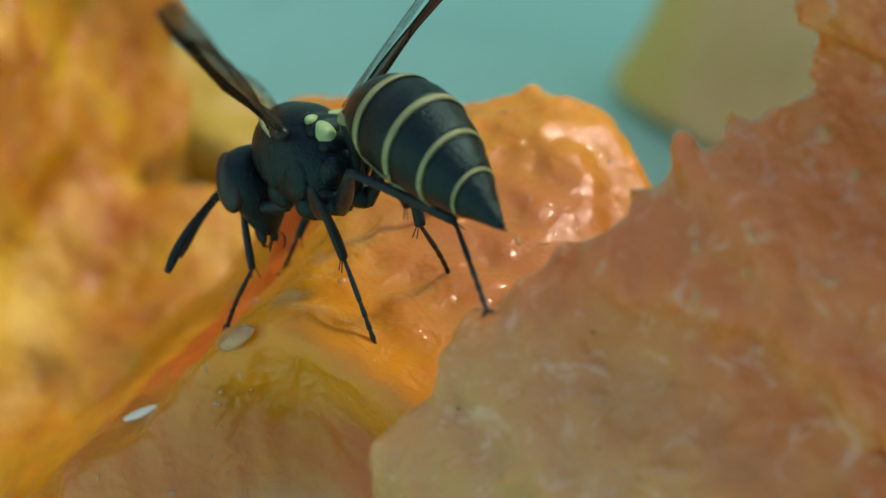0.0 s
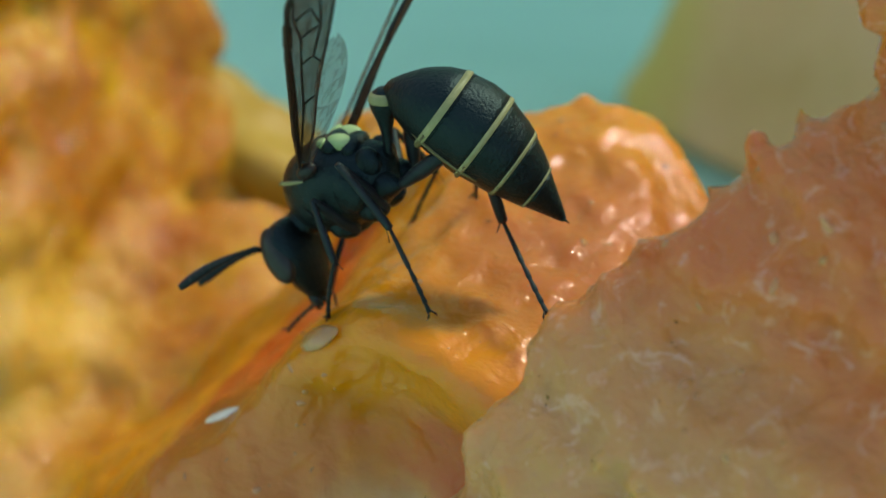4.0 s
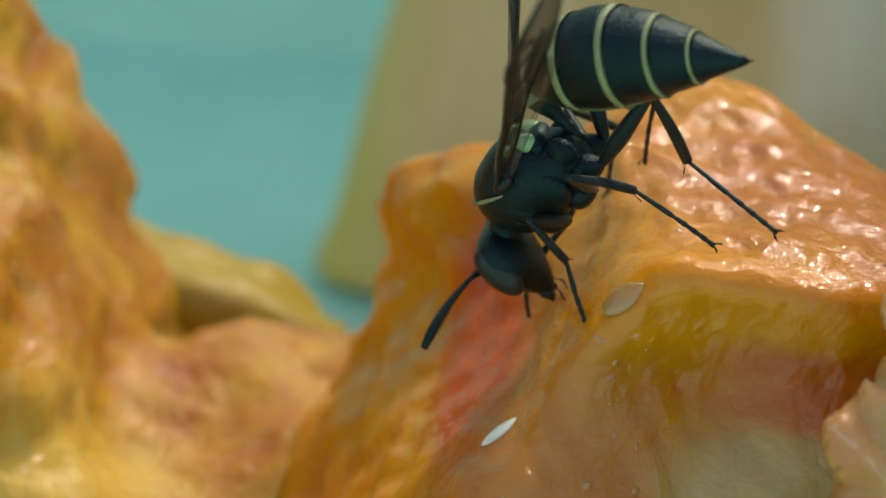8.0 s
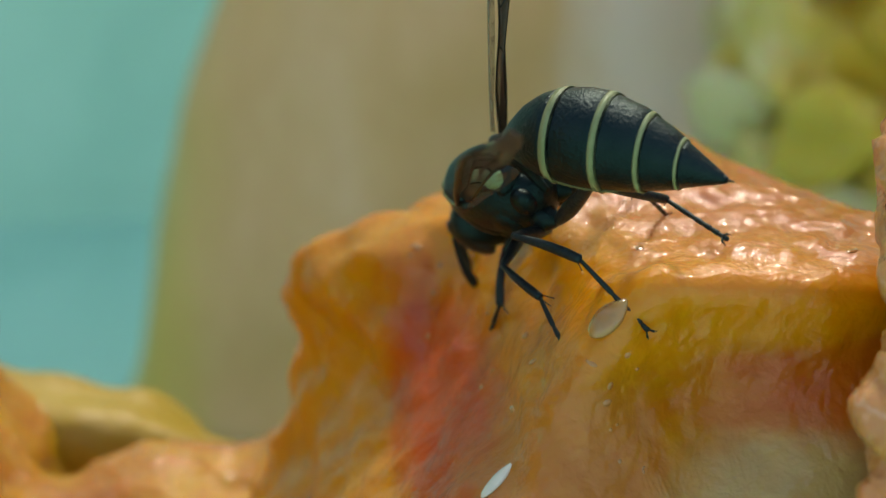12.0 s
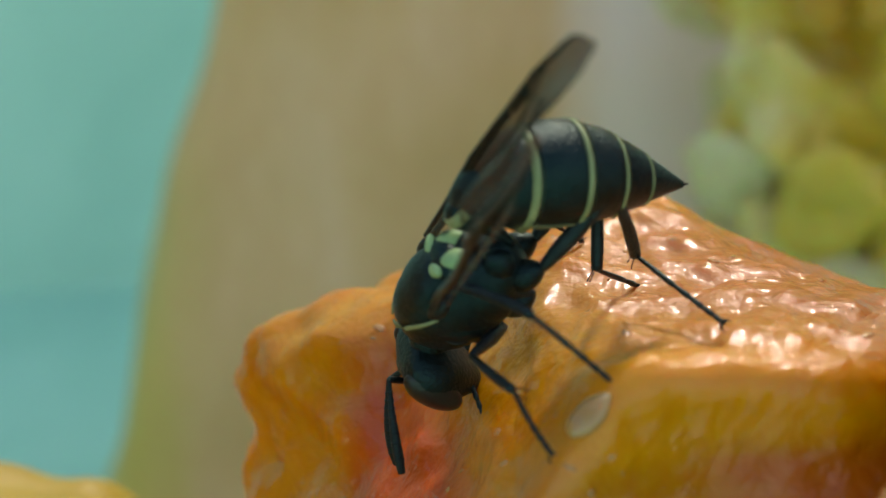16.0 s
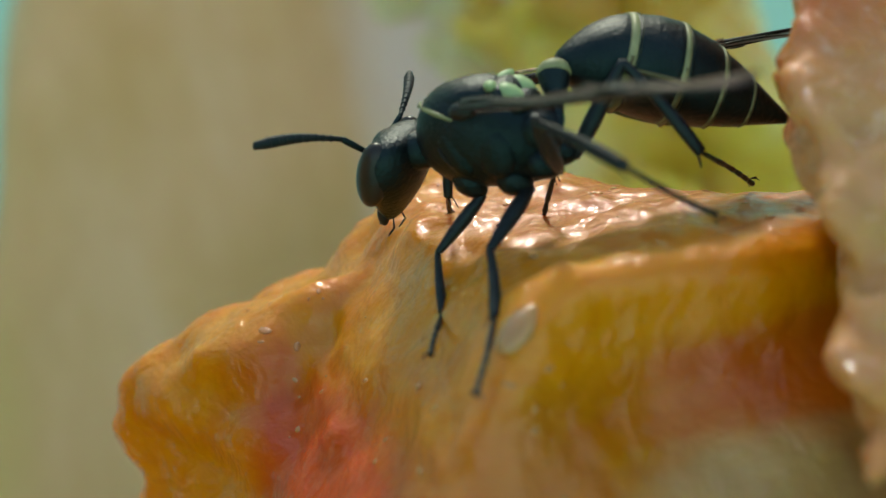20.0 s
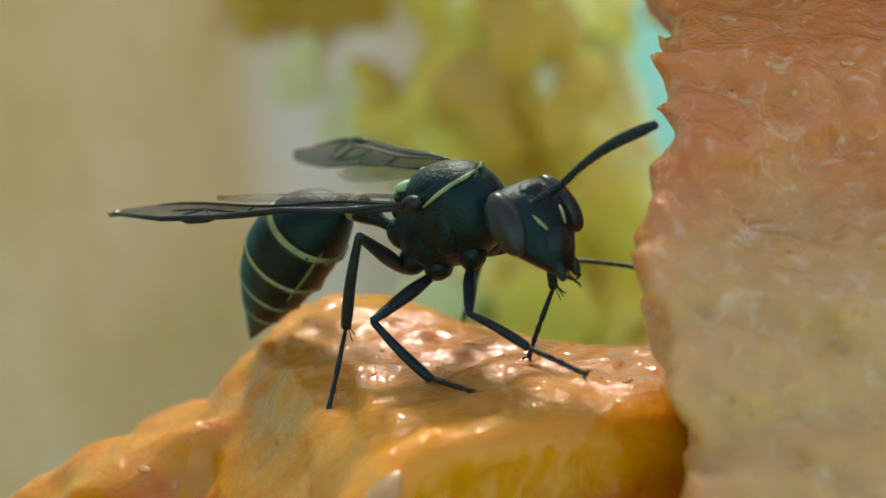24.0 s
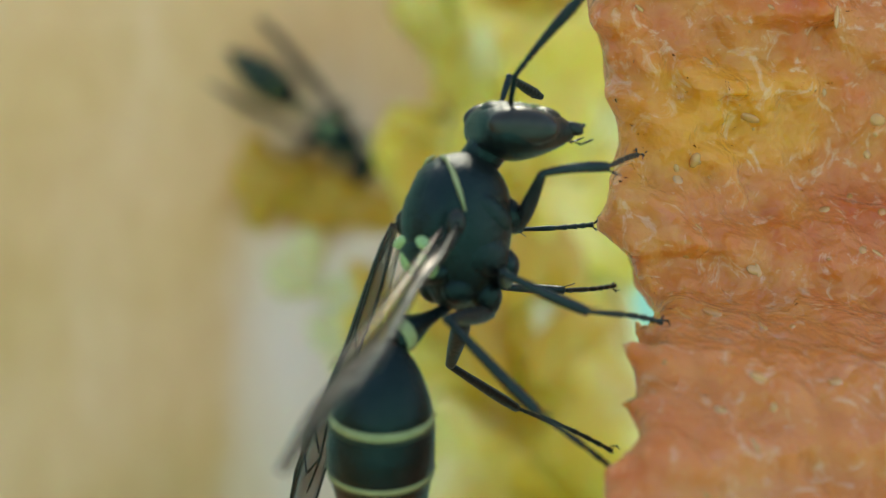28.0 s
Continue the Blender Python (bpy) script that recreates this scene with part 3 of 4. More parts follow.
def build_wing(wasp, side):
    """A forewing folded lengthwise along +x from its hinge, the thick leading edge on +z, curving back a little towards its tip."""
    outline = [(0, 0.13, -0.10), (0.7, 0.17, -0.20), (2.0, 0.20, -0.36), (3.6, 0.24, -0.52), (5.0, 0.30, -0.66), (6.2, 0.36, -0.74), (7.4, 0.32, -0.78), (8.3, 0.20, -0.72), (8.85, 0.0, -0.56), (9.0, -0.16, -0.38)]
    outline = rounded(outline, 3)
    sag = lambda x: -0.010 * max(0, x - 2.0) ** 2
    warp = lambda x, s: 0.16 * math.sin(s * math.pi) + 0.06 * math.sin(x * 1.3 + s * 2.5)
    bm = bmesh.new()
    rows = []
    for x, hi, lo in outline:
        rows.append([bm.verts.new(Vector((x, warp(x, k / 8), hi + (lo - hi) * k / 8 + sag(x))) * WMM) for k in range(9)])
    for r, q in zip(rows, rows[1:]):
        for k in range(8):
            bm.faces.new((r[k], r[k + 1], q[k + 1], q[k]))
    bmesh.ops.solidify(bm, geom=bm.faces[:], thickness=0.014 * WMM)
    wing = part("wing", bm, film_smoky, wasp, "smoky brown folded wing with dark veins")

    def at(x, s):
        hi, lo = np.interp(x, [o[0] for o in outline], [o[1] for o in outline]), np.interp(x, [o[0] for o in outline], [o[2] for o in outline])
        return (x, warp(x, s), float(hi + (lo - hi) * s) + sag(x))

    def vein(*spots, thick=0.032):
        line = []
        for (xa, sa), (xb, sb) in zip(spots, spots[1:]):
            line += [at(xa + (xb - xa) * j / 5, sa + (sb - sa) * j / 5) for j in range(5)]
        return thread(line + [at(*spots[-1])], thick)

    part("leading_edge", joined(vein((0, 0.0), (8.6, 0.0), thick=0.085), vein((0, 0.2), (3.0, 0.16), (5.6, 0.06), thick=0.06)), brown, wing)
    part("stigma", vein((5.3, 0.05), (6.3, 0.05), thick=0.13), brown, wing, "dark brown wing spot")
    part("trailing_vein", vein((0.2, 0.9), (4.0, 0.98), (7.6, 0.98), thick=0.035), brown, wing)
    part("middle_vein", joined(
        vein((0.3, 0.45), (2.8, 0.50), (4.4, 0.42), (5.4, 0.40), (6.2, 0.22), (7.2, 0.10)),
        vein((2.8, 0.50), (3.2, 0.90)), vein((4.4, 0.42), (4.7, 0.75), (6.0, 0.80), (7.0, 0.70)),
        vein((4.7, 0.75), (4.5, 0.96)), vein((5.4, 0.40), (6.0, 0.80)), vein((6.2, 0.22), (6.6, 0.55), (6.0, 0.80))), brown, wing)
    hind = bmesh.new()
    hind_rows = []
    for x, hi, lo in rounded([(0.2, -0.1, -0.16), (1.4, -0.2, -0.62), (3.0, -0.3, -1.06), (4.4, -0.42, -1.22), (5.3, -0.6, -1.10), (5.7, -0.78, -0.9)], 3):
        hind_rows.append([hind.verts.new(Vector((x, -0.10 - 0.1 * math.sin(k), hi + (lo - hi) * k / 4 + sag(x))) * WMM) for k in range(5)])
    for r, q in zip(hind_rows, hind_rows[1:]):
        for k in range(4):
            hind.faces.new((r[k], r[k + 1], q[k + 1], q[k]))
    bmesh.ops.solidify(hind, geom=hind.faces[:], thickness=0.012 * WMM)
    part("hind_wing", hind, film_clear, wing, "clear hind wing")
    return wing


def foot_mesh(tarsus):
    """A long first joint and four short ones, each wider at its end, drooping towards the claws."""
    rows = []
    for a, b in ((0.0, 0.46), (0.46, 0.62), (0.62, 0.75), (0.75, 0.86), (0.86, 0.97)):
        for q, w in ((0.0, 0.052), (0.15, 0.056), (0.8, 0.075), (0.97, 0.07)):
            s = a + (b - a) * q
            rows.append(((tarsus * s, 0, -0.16 * max(0, s - 0.4) ** 2 * tarsus), (0, w, 0), (0, 0, w)))
    return loft(rows, 9)


def build_wasp(name, label):
    """A slender paper wasp; x points ahead and z up, the origin in the middle of the trunk. Returns it and its moving parts."""
    wasp = new(name)
    wasp.empty_display_size = 0.004
    tagged(wasp, label, "wasp", "wasps on the fruit")
    move = {}
    trunk = part("thorax", loft_x(rounded([(1.84, 0.08, 0.26, 0.24), (1.66, 0.08, 0.60, 0.70), (1.3, 0.08, 0.90, 1.08), (0.8, 0.08, 1.08, 1.28), (0.2, 0.04, 1.15, 1.36), (-0.4, -0.02, 1.10, 1.30),
        (-0.9, -0.16, 0.98, 1.08), (-1.35, -0.22, 0.74, 0.80), (-1.65, -0.16, 0.48, 0.50), (-1.82, -0.08, 0.20, 0.22)], 3), 32), black, wasp)
    part("back_plate", blob((0.28, 0, 0.92), (1.02, 0.84, 0.50), (0, 4, 0), u=28, v=16), black, trunk, "glossy black back plate")
    part("scutellum", blob((-0.66, 0, 0.98), (0.40, 0.74, 0.30), (0, -24, 0), 22, 14), black, trunk)
    part("rear_plate", blob((-1.06, 0, 0.62), (0.34, 0.66, 0.34), (0, -48, 0), 22, 14), black, trunk)
    for s in (1, -1):
        part("shoulder_line", thread([(1.62, 0.10 * s, 0.94), (1.52, 0.38 * s, 0.92), (1.22, 0.70 * s, 0.90), (0.80, 0.94 * s, 0.80), (0.36, 1.08 * s, 0.66)], 0.06), cream, trunk, "pale yellow collar line")
        part("wing_cap", blob((0.05, 1.06 * s, 0.84), (0.34, 0.20, 0.22)), brown, trunk)
        part("scutellum_spot", blob((-0.46, 0.36 * s, 1.17), (0.17, 0.38, 0.16), (14 * s, -20, 18 * s), 18, 12), lime, trunk, "lime-yellow spot")
        part("rear_spot", blob((-0.90, 0.32 * s, 0.93), (0.40, 0.31, 0.24), (8 * s, -36, 0), 18, 12), lime, trunk, "lime-yellow spot")
        part("side_plate", blob((0.50, 0.90 * s, -0.15), (0.40, 0.26, 0.72), (0, 24, 0)), black, trunk)
        part("flank_plate", blob((-0.45, 0.88 * s, -0.25), (0.55, 0.26, 0.66), (0, 10, 0)), black, trunk)
        part("flank_mark", thread([(0.92, 1.02 * s, 0.10), (0.80, 1.10 * s, -0.20), (0.62, 1.10 * s, -0.44)], 0.035), brown, trunk)
        part("hind_plate", blob((-1.32, 0.46 * s, 0.0), (0.42, 0.34, 0.50), (0, -30, 0)), black, trunk)
    for key, ((x, y, z), *_) in LEGS.items():
        root = {"F": (0.75, 0.42, -0.80), "M": (-0.40, 0.52, -0.95), "H": (-1.15, 0.46, -0.62)}[key]
        for s in (1, -1):
            a, b = Vector((root[0], root[1] * s, root[2])), Vector((x, y * s, z))
            way = b - a
            u = way.orthogonal().normalized()
            v = way.normalized().cross(u)
            part("coxa", loft([(a + way * q, u * w, v * w) for q, w in rounded([(-0.1, 0.30), (0.25, 0.40), (0.6, 0.36), (0.9, 0.22), (1.05, 0.10)], 3)], 14), black, trunk)

    head = part("head", loft_z(rounded([(1.10, -0.06, 0.20, 0.50), (0.98, -0.02, 0.46, 0.90), (0.6, 0.02, 0.66, 1.18), (0.1, 0.02, 0.71, 1.22), (-0.4, 0.05, 0.62, 1.02),
        (-0.85, 0.10, 0.48, 0.70), (-1.2, 0.14, 0.33, 0.44), (-1.44, 0.15, 0.16, 0.24)], 3), 28), black, wasp)
    for s in (1, -1):
        part("eye", blob((0.20, 0.92 * s, 0.20), (0.46, 0.36, 0.86), (8 * s, 0, -10 * s), 22, 16), eye_dark, head, "dark brown compound eye")
        part("mandible", joined(blob((0.26, 0.24 * s, -1.38), (0.16, 0.13, 0.28), (0, 14, 0)), thread([(0.30, 0.26 * s, -1.5), (0.36, 0.14 * s, -1.68), (0.36, 0.02 * s, -1.74)], 0.06)), brown, head, "reddish-brown jaw")
        part("palp", thread([(-0.02, 0.2 * s, -1.35), (-0.10, 0.28 * s, -1.60), (0.0, 0.3 * s, -1.80), (0.06, 0.26 * s, -1.92)], 0.03), brown, head)
        part("face_mark", thread([(0.70, 0.30 * s, -0.42), (0.69, 0.40 * s, -0.16), (0.66, 0.46 * s, 0.06)], 0.05), cream, head, "pale face mark")
        part("ocellus", blob((0.16, 0.16 * s, 1.02), (0.07, 0.07, 0.07), u=8, v=6), eye_dark, head)
        part("antenna_socket", blob((0.62, 0.29 * s, 0.34), (0.12, 0.13, 0.13), u=10, v=8), black, head)
    part("clypeus", blob((0.42, 0, -0.64), (0.28, 0.44, 0.48)), brown, head)
    part("brow", blob((0.40, 0, 0.62), (0.30, 0.52, 0.34)), black, head)
    part("neck", loft([(Vector((-0.95, 0, 0.95)).lerp(Vector((-0.1, 0, 0.45)), q), (0, 0.44 + 0.1 * q, 0), (0.26, 0, 0.42)) for q in (0, 0.5, 1)], 14), black, head)
    move["head"] = head

    for side, s in (("L", 1), ("R", -1)):
        move["A" + side + "1"] = part("scape", limb(0.85, (0.06, 0.075, 0.085, 0.08)), black, wasp, "black first antenna joint")
        whip = part("antenna", limb(2.35, (0.065, 0.07, 0.09, 0.115, 0.135, 0.14, 0.10), 0.12), antenna_dark, wasp, "black elbowed antenna, thicker towards its tip")
        for k in range(9):
            x = 0.32 + 0.21 * k
            w = float(np.interp(x, (0, 0.8, 1.6, 2.1, 2.35), (0.068, 0.095, 0.132, 0.138, 0.1)))
            z = 0.12 * math.sin(math.pi * x / 2.35)
            part("antenna_joint", loft([((x + d, 0, z), (0, w * q, 0), (0, 0, w * q * 1.1)) for d, q in ((-0.03, 0.98), (0, 1.05), (0.03, 0.98))], 10), antenna_dark, whip)
        move["A" + side + "2"] = whip
        move["W" + side] = build_wing(wasp, side)

    petiole = part("petiole", loft_x(rounded([(0.12, 0, 0.13, 0.13), (-0.3, 0, 0.14, 0.14), (-0.75, 0.03, 0.19, 0.20), (-1.15, 0.06, 0.31, 0.34), (-1.45, 0.07, 0.38, 0.41), (-1.68, 0.04, 0.33, 0.36), (-1.82, 0, 0.2, 0.22)], 3), 18), black, wasp, "thin black waist")
    part("waist_band", loft_x([(-1.40, 0.07, 0.37, 0.40), (-1.46, 0.07, 0.40, 0.43), (-1.62, 0.05, 0.385, 0.41), (-1.70, 0.04, 0.33, 0.36)], 18), cream, petiole, "pale band")
    move["petiole"] = petiole
    gaster = part("gaster", loft_x(gaster_rings(0.05, -5.95, -0.05, 16), 28), belly, wasp, "black abdomen with pale green-yellow rings")
    cuts = [0.0, -1.66, -2.98, -4.02, -4.87, -6.0]
    for a, b in zip(cuts, cuts[1:]):
        part("tergite", loft_x(gaster_rings(a + 0.03, b + 0.02, 0.0, 9, 0.035), 32), black, gaster)
    for x, wide in ((-1.60, 0.26), (-2.92, 0.20), (-3.97, 0.13), (-4.84, 0.07)):
        part("ring", loft_x(gaster_rings(x + wide / 2, x - wide / 2, 0.040, 3), 32), cream, gaster, "pale green-yellow ring")
        part("belly_mark", thread([belly_point(x + 0.02, a, 0.03) for a in (-60, -30, 0, 30, 60)], 0.4 * wide), ring_dull, gaster)
    for s in (1, -1):
        part("belly_line", thread([belly_point(x, 44 * s, 0.01) for x in (-1.3, -1.7, -2.1, -2.5, -3.0, -3.4)], 0.055), ring_dull, gaster, "pale line along the belly")
    part("sting_sheath", limb(0.22, (0.05, 0.035, 0.015)), black, gaster).matrix_basis = pose(-5.92 * WMM, 0, 0.02 * WMM, 0, 0, 180)
    move["gaster"] = gaster

    for key, (_, femur, tibia, tarsus) in LEGS.items():
        for side, s in (("L", 1), ("R", -1)):
            k = THICK[key]
            move[key + side + "1"] = part("femur", limb(femur, [k * w for w in (0.11, 0.17, 0.19, 0.17, 0.14, 0.10)]), leg_dark, wasp)
            shin = part("tibia", limb(tibia, [k * w for w in (0.085, 0.10, 0.115, 0.125, 0.13, 0.115)], 0.05), leg_dark, wasp)
            part("spur", joined(thread([(tibia - 0.05, 0.05, -0.05), (tibia + 0.30, 0.13, -0.22)], 0.03), thread([(tibia - 0.05, -0.05, -0.05), (tibia + 0.26, -0.13, -0.24)], 0.03)), leg_dark, shin)
            move[key + side + "2"] = shin
            toes = part("tarsus", foot_mesh(tarsus), leg_dark, wasp)
            part("claw", joined(thread([(tarsus * 0.95, 0.03, -0.04), (tarsus * 1.0, 0.11, -0.02), (tarsus * 1.02, 0.15, -0.12)], 0.035), thread([(tarsus * 0.95, -0.03, -0.04), (tarsus * 1.0, -0.11, -0.02), (tarsus * 1.02, -0.15, -0.12)], 0.035)), brown, toes)
            move[key + side + "3"] = toes
    return wasp, move


wasp, moving = build_wasp("wasp", "slender black wasp with pale green-yellow rings, feeding on the fruit")


# ---- the wasp's ways ----
# seconds; root: place in millimetres and turn in degrees; head, waist and abdomen: turn in the wasp's space;
# antennae, wings and legs: the heading and rise of each joint in the wasp's space, in degrees
MOVES = {
    "root": [
        (0, -0.10, 3.07, 4.77, 6.2, 13.0, 162.4),
        (1, -1.44, 2.26, 3.53, -5.9, 37.3, 169.1),
        (2, -1.77, 2.45, 3.62, -5.6, 51.8, 170.7),
        (4.5, -1.13, 2.31, 4.18, 6.6, 46.8, -167.3),
        (5, -1.16, 1.64, 4.12, 8.4, 45.2, -160.6),
        (6, -2.07, 2.44, 3.35, 3.9, 50.3, -174.1),
        (7, -2.44, 2.45, 3.43, -17.5, 53.1, 160.1),
        (8, -2.61, 1.76, 3.18, -33.5, 53.4, 144.1),
        (9, -2.28, 3.18, 3.11, -39.7, 58.2, 134.4),
        (10, -2.95, 2.06, 2.99, -54.8, 44.2, 128.7),
        (11, -2.31, 3.84, 3.29, -50.4, 26.6, 125.2),
        (12, -1.70, 4.66, 3.20, -49.0, 11.3, 114.0),
        (14.6, -2.13, 5.28, 3.48, -55.8, 23.3, 114.7),
        (15, -1.70, 5.29, 3.12, -58.1, 24.4, 114.0),
        (16, -2.14, 3.78, 2.80, -51.3, 45.6, 136.6),
        (17, -1.86, 2.71, 3.25, -52.8, 30.0, 114.4),
        (18, -1.77, 3.73, 2.82, -20.0, 45.0, 151.7),
        (19, 0.32, 4.24, 4.22, -22.3, 12.6, 142.2),
        (20, 2.10, 4.06, 4.98, -12.1, -2.4, 131.7),
        (20.5, 3.72, 5.98, 5.47, -22.1, -8.7, 124.7),
        (21, 5.00, 6.43, 4.56, -7.3, -0.6, 95.0),
        (21.5, 7.72, 5.79, 5.00, -11.1, -8.1, 45.3),
        (22, 7.75, 6.36, 6.52, 0.7, -12.6, 28.2),
        (24.6, 4.38, 4.21, 6.69, 19.2, -3.7, -93.7),
        (25, 2.21, 1.54, 6.47, 15.1, -12.9, -108.4),
        (26, 4.14, 0.21, 7.53, 22.4, -25.5, -72.0),
        (26.5, 5.81, 0.66, 10.64, 46.1, -53.5, -77.1),
        (27, 7.41, 2.63, 11.14, 29.9, -66.1, -35.3),
        (28, 6.82, 3.37, 13.41, 30.1, -80.3, -18.1),
    ],
    "head": [
        (0, 6.2, 26.6, 9.6),
        (1, 12.2, 2.8, 8.5),
        (2, 2.9, 13.7, -4.2),
        (4.5, 8.5, -8.6, 11.1),
        (5, 11.9, -18.2, 10.3),
        (6, 9.4, -13.1, 12.0),
        (7, 1.9, 8.0, 10.0),
        (8, 4.9, -2.2, 3.6),
        (9, -0.1, -27.8, 6.0),
        (10, 10.4, -31.0, 17.7),
        (11, 4.3, 10.3, 9.2),
        (12, -7.8, 15.9, -0.4),
        (14.6, 11.1, -7.0, 9.8),
        (15, 6.3, -1.5, 10.3),
        (16, -1.8, -1.6, 1.0),
        (17, 16.3, -12.2, 28.3),
        (18, 3.6, -4.2, 6.9),
        (19, 20.4, -22.2, 8.1),
        (20, -6.6, -21.9, -2.4),
        (20.5, 9.2, -15.6, -26.2),
        (21, -0.3, -1.1, -3.7),
        (21.5, -0.0, -0.1, -0.4),
        (22, -4.1, -23.0, 8.9),
        (24.6, -13.6, -18.1, -12.0),
        (25, -10.9, 2.2, 18.3),
        (26, -21.3, -17.3, 7.8),
        (26.5, -0.8, -2.2, 0.5),
        (27, -6.4, -1.2, -1.0),
        (28, -14.5, -8.4, -7.9),
    ],
    "petiole": [
        (0, -89.4, 85.8, -96.1),
        (1, -9.8, 73.2, -17.2),
        (2, -4.9, 51.8, 5.9),
        (4.5, 1.1, 53.2, 3.3),
        (5, -2.1, 46.5, -5.5),
        (6, 7.2, 49.3, 15.6),
        (7, 5.1, 50.8, 5.8),
        (8, 35.5, 75.2, 33.3),
        (9, 47.0, 77.4, 45.9),
        (10, 43.7, 56.6, 55.2),
        (11, 18.1, 71.4, 33.9),
        (12, 56.9, 78.8, 64.6),
        (14.6, 31.9, 68.1, 33.7),
        (15, 21.2, 60.0, 23.4),
        (16, 21.7, 81.3, 32.7),
        (17, -27.0, 69.3, -13.6),
        (18, -38.6, 68.4, -41.9),
        (19, 1.9, 64.9, 11.3),
        (20, 63.9, 43.9, 103.2),
        (20.5, -35.6, 69.2, -31.9),
        (21, 130.0, 72.4, 135.6),
        (21.5, 54.5, 79.3, 65.2),
        (22, 1.9, 31.8, 2.1),
        (24.6, -1.2, 46.0, -0.1),
        (25, -0.0, 45.3, 0.0),
        (26, -4.0, 21.6, -5.0),
        (26.5, -3.5, 39.8, -5.0),
        (27, 15.8, 74.4, 16.7),
        (28, 21.8, 52.8, 11.0),
    ],
    "gaster": [
        (0, -2.6, -14.1, -8.0),
        (1, -3.1, -46.4, -12.2),
        (2, -36.6, -71.2, 67.9),
        (4.5, -0.4, -71.4, 9.4),
        (5, -4.6, -72.1, -2.8),
        (6, 6.0, -67.4, 9.0),
        (7, 13.9, -65.1, -7.8),
        (8, 9.6, -32.3, -20.8),
        (9, 13.1, -15.1, -10.6),
        (10, 28.6, -25.2, -7.2),
        (11, 12.7, -56.5, 29.4),
        (12, 17.8, -32.6, 6.6),
        (14.6, 7.0, -25.1, -15.1),
        (15, 5.5, -15.9, -17.0),
        (16, -2.8, -63.1, 22.1),
        (17, -25.2, -57.9, 74.5),
        (18, -18.8, -49.8, 31.9),
        (19, -1.8, -52.7, 26.6),
        (20, 46.9, -27.6, 31.1),
        (20.5, -11.2, -36.9, 34.0),
        (21, 30.8, -27.3, -2.9),
        (21.5, 11.4, -30.7, 11.3),
        (22, 7.3, -26.3, 21.5),
        (24.6, -0.6, -26.3, 6.6),
        (25, 0.1, -25.4, 0.7),
        (26, -7.8, -28.1, -3.3),
        (26.5, -2.0, -21.3, 5.8),
        (27, 21.4, -4.6, 15.4),
        (28, 31.6, -19.8, -16.5),
    ],
    "AL": [
        (0, 57, -44, 82, -53),
        (1, 5, -6, 63, -21),
        (2, 46, 5, 53, -23),
        (4.5, 114, 38, 31, 17),
        (5, 99, 48, 36, -11),
        (6, 113, 39, 37, -1),
        (7, 83, 34, 39, -0),
        (8, 87, 30, 38, 3),
        (9, 95, 13, 33, 14),
        (10, 30, -4, 106, -20),
        (11, 103, 42, 49, -43),
        (12, 96, 14, 28, -64),
        (14.6, 109, 32, 62, 4),
        (15, 100, 38, 61, 7),
        (16, 93, 73, 54, -25),
        (17, 107, 6, 59, -6),
        (18, 112, -17, 108, -31),
        (19, 117, 25, 74, 11),
        (20, 48, 43, 58, 14),
        (20.5, 24, 37, 33, 23),
        (21, -133, 65, 28, -23),
        (21.5, 22, 56, 37, -20),
        (22, -36, 6, -33, 14),
        (24.6, 46, 19, 42, 4),
        (25, 38, 5, 35, -4),
        (26, 124, 37, 27, 4),
        (26.5, 50, 48, 36, -8),
        (27, 56, -1, 43, -55),
        (28, 17, -19, 88, -58),
    ],
    "AR": [
        (0, 39, -37, 48, -57),
        (1, 21, -2, 37, -24),
        (2, 35, 2, 33, -20),
        (4.5, -26, 25, 11, 12),
        (5, -30, 29, 12, -12),
        (6, -31, 24, 13, -3),
        (7, -7, 10, 19, -3),
        (8, 7, 5, 16, -2),
        (9, 8, -1, 10, 9),
        (10, 35, -8, 21, -45),
        (11, 24, -9, 32, -43),
        (12, 76, -2, 18, -51),
        (14.6, 38, 4, 44, -2),
        (15, 41, 9, 44, 2),
        (16, -4, 7, 35, -31),
        (17, -28, 16, -39, 33),
        (18, -30, 17, -25, -56),
        (19, -68, 3, -32, 18),
        (20, -124, 40, -72, 15),
        (20.5, -126, 22, -80, 1),
        (21, -68, 37, 30, -10),
        (21.5, -52, 43, -19, -16),
        (22, -27, 5, -56, 20),
        (24.6, 57, 8, 40, 5),
        (25, -81, 21, -39, 6),
        (26, -21, 21, 4, 4),
        (26.5, -28, 37, -26, -4),
        (27, -37, 50, -58, -24),
        (28, -42, 26, -34, -14),
    ],
    "WL": [
        (0, 117, 31),
        (1, 136, 30),
        (2, 151, 21),
        (4.5, 143, 30),
        (5, 141, 32),
        (6, 143, 31),
        (7, 145, 29),
        (8, 149, 22),
        (9, 149, 22),
        (10, 168, 24),
        (11, 162, 30),
        (12, 167, 31),
        (14.6, 164, 24),
        (15, 165, 24),
        (16, 147, 26),
        (17, 168, 15),
        (18, 158, 23),
        (19, 146, 9),
        (20, 149, 6),
        (20.5, 148, 19),
        (21, 153, 12),
        (21.5, -177, 18),
        (22, 177, 4),
        (24.6, 149, 13),
        (25, 139, 32),
        (26, 145, 36),
        (26.5, 129, 21),
        (27, 141, 12),
        (28, 158, -0),
    ],
    "WR": [
        (0, -143, 55),
        (1, -144, 46),
        (2, -143, 33),
        (4.5, -144, 27),
        (5, -145, 25),
        (6, -144, 28),
        (7, -142, 36),
        (8, -143, 32),
        (9, -144, 29),
        (10, -146, 25),
        (11, -141, 40),
        (12, -142, 45),
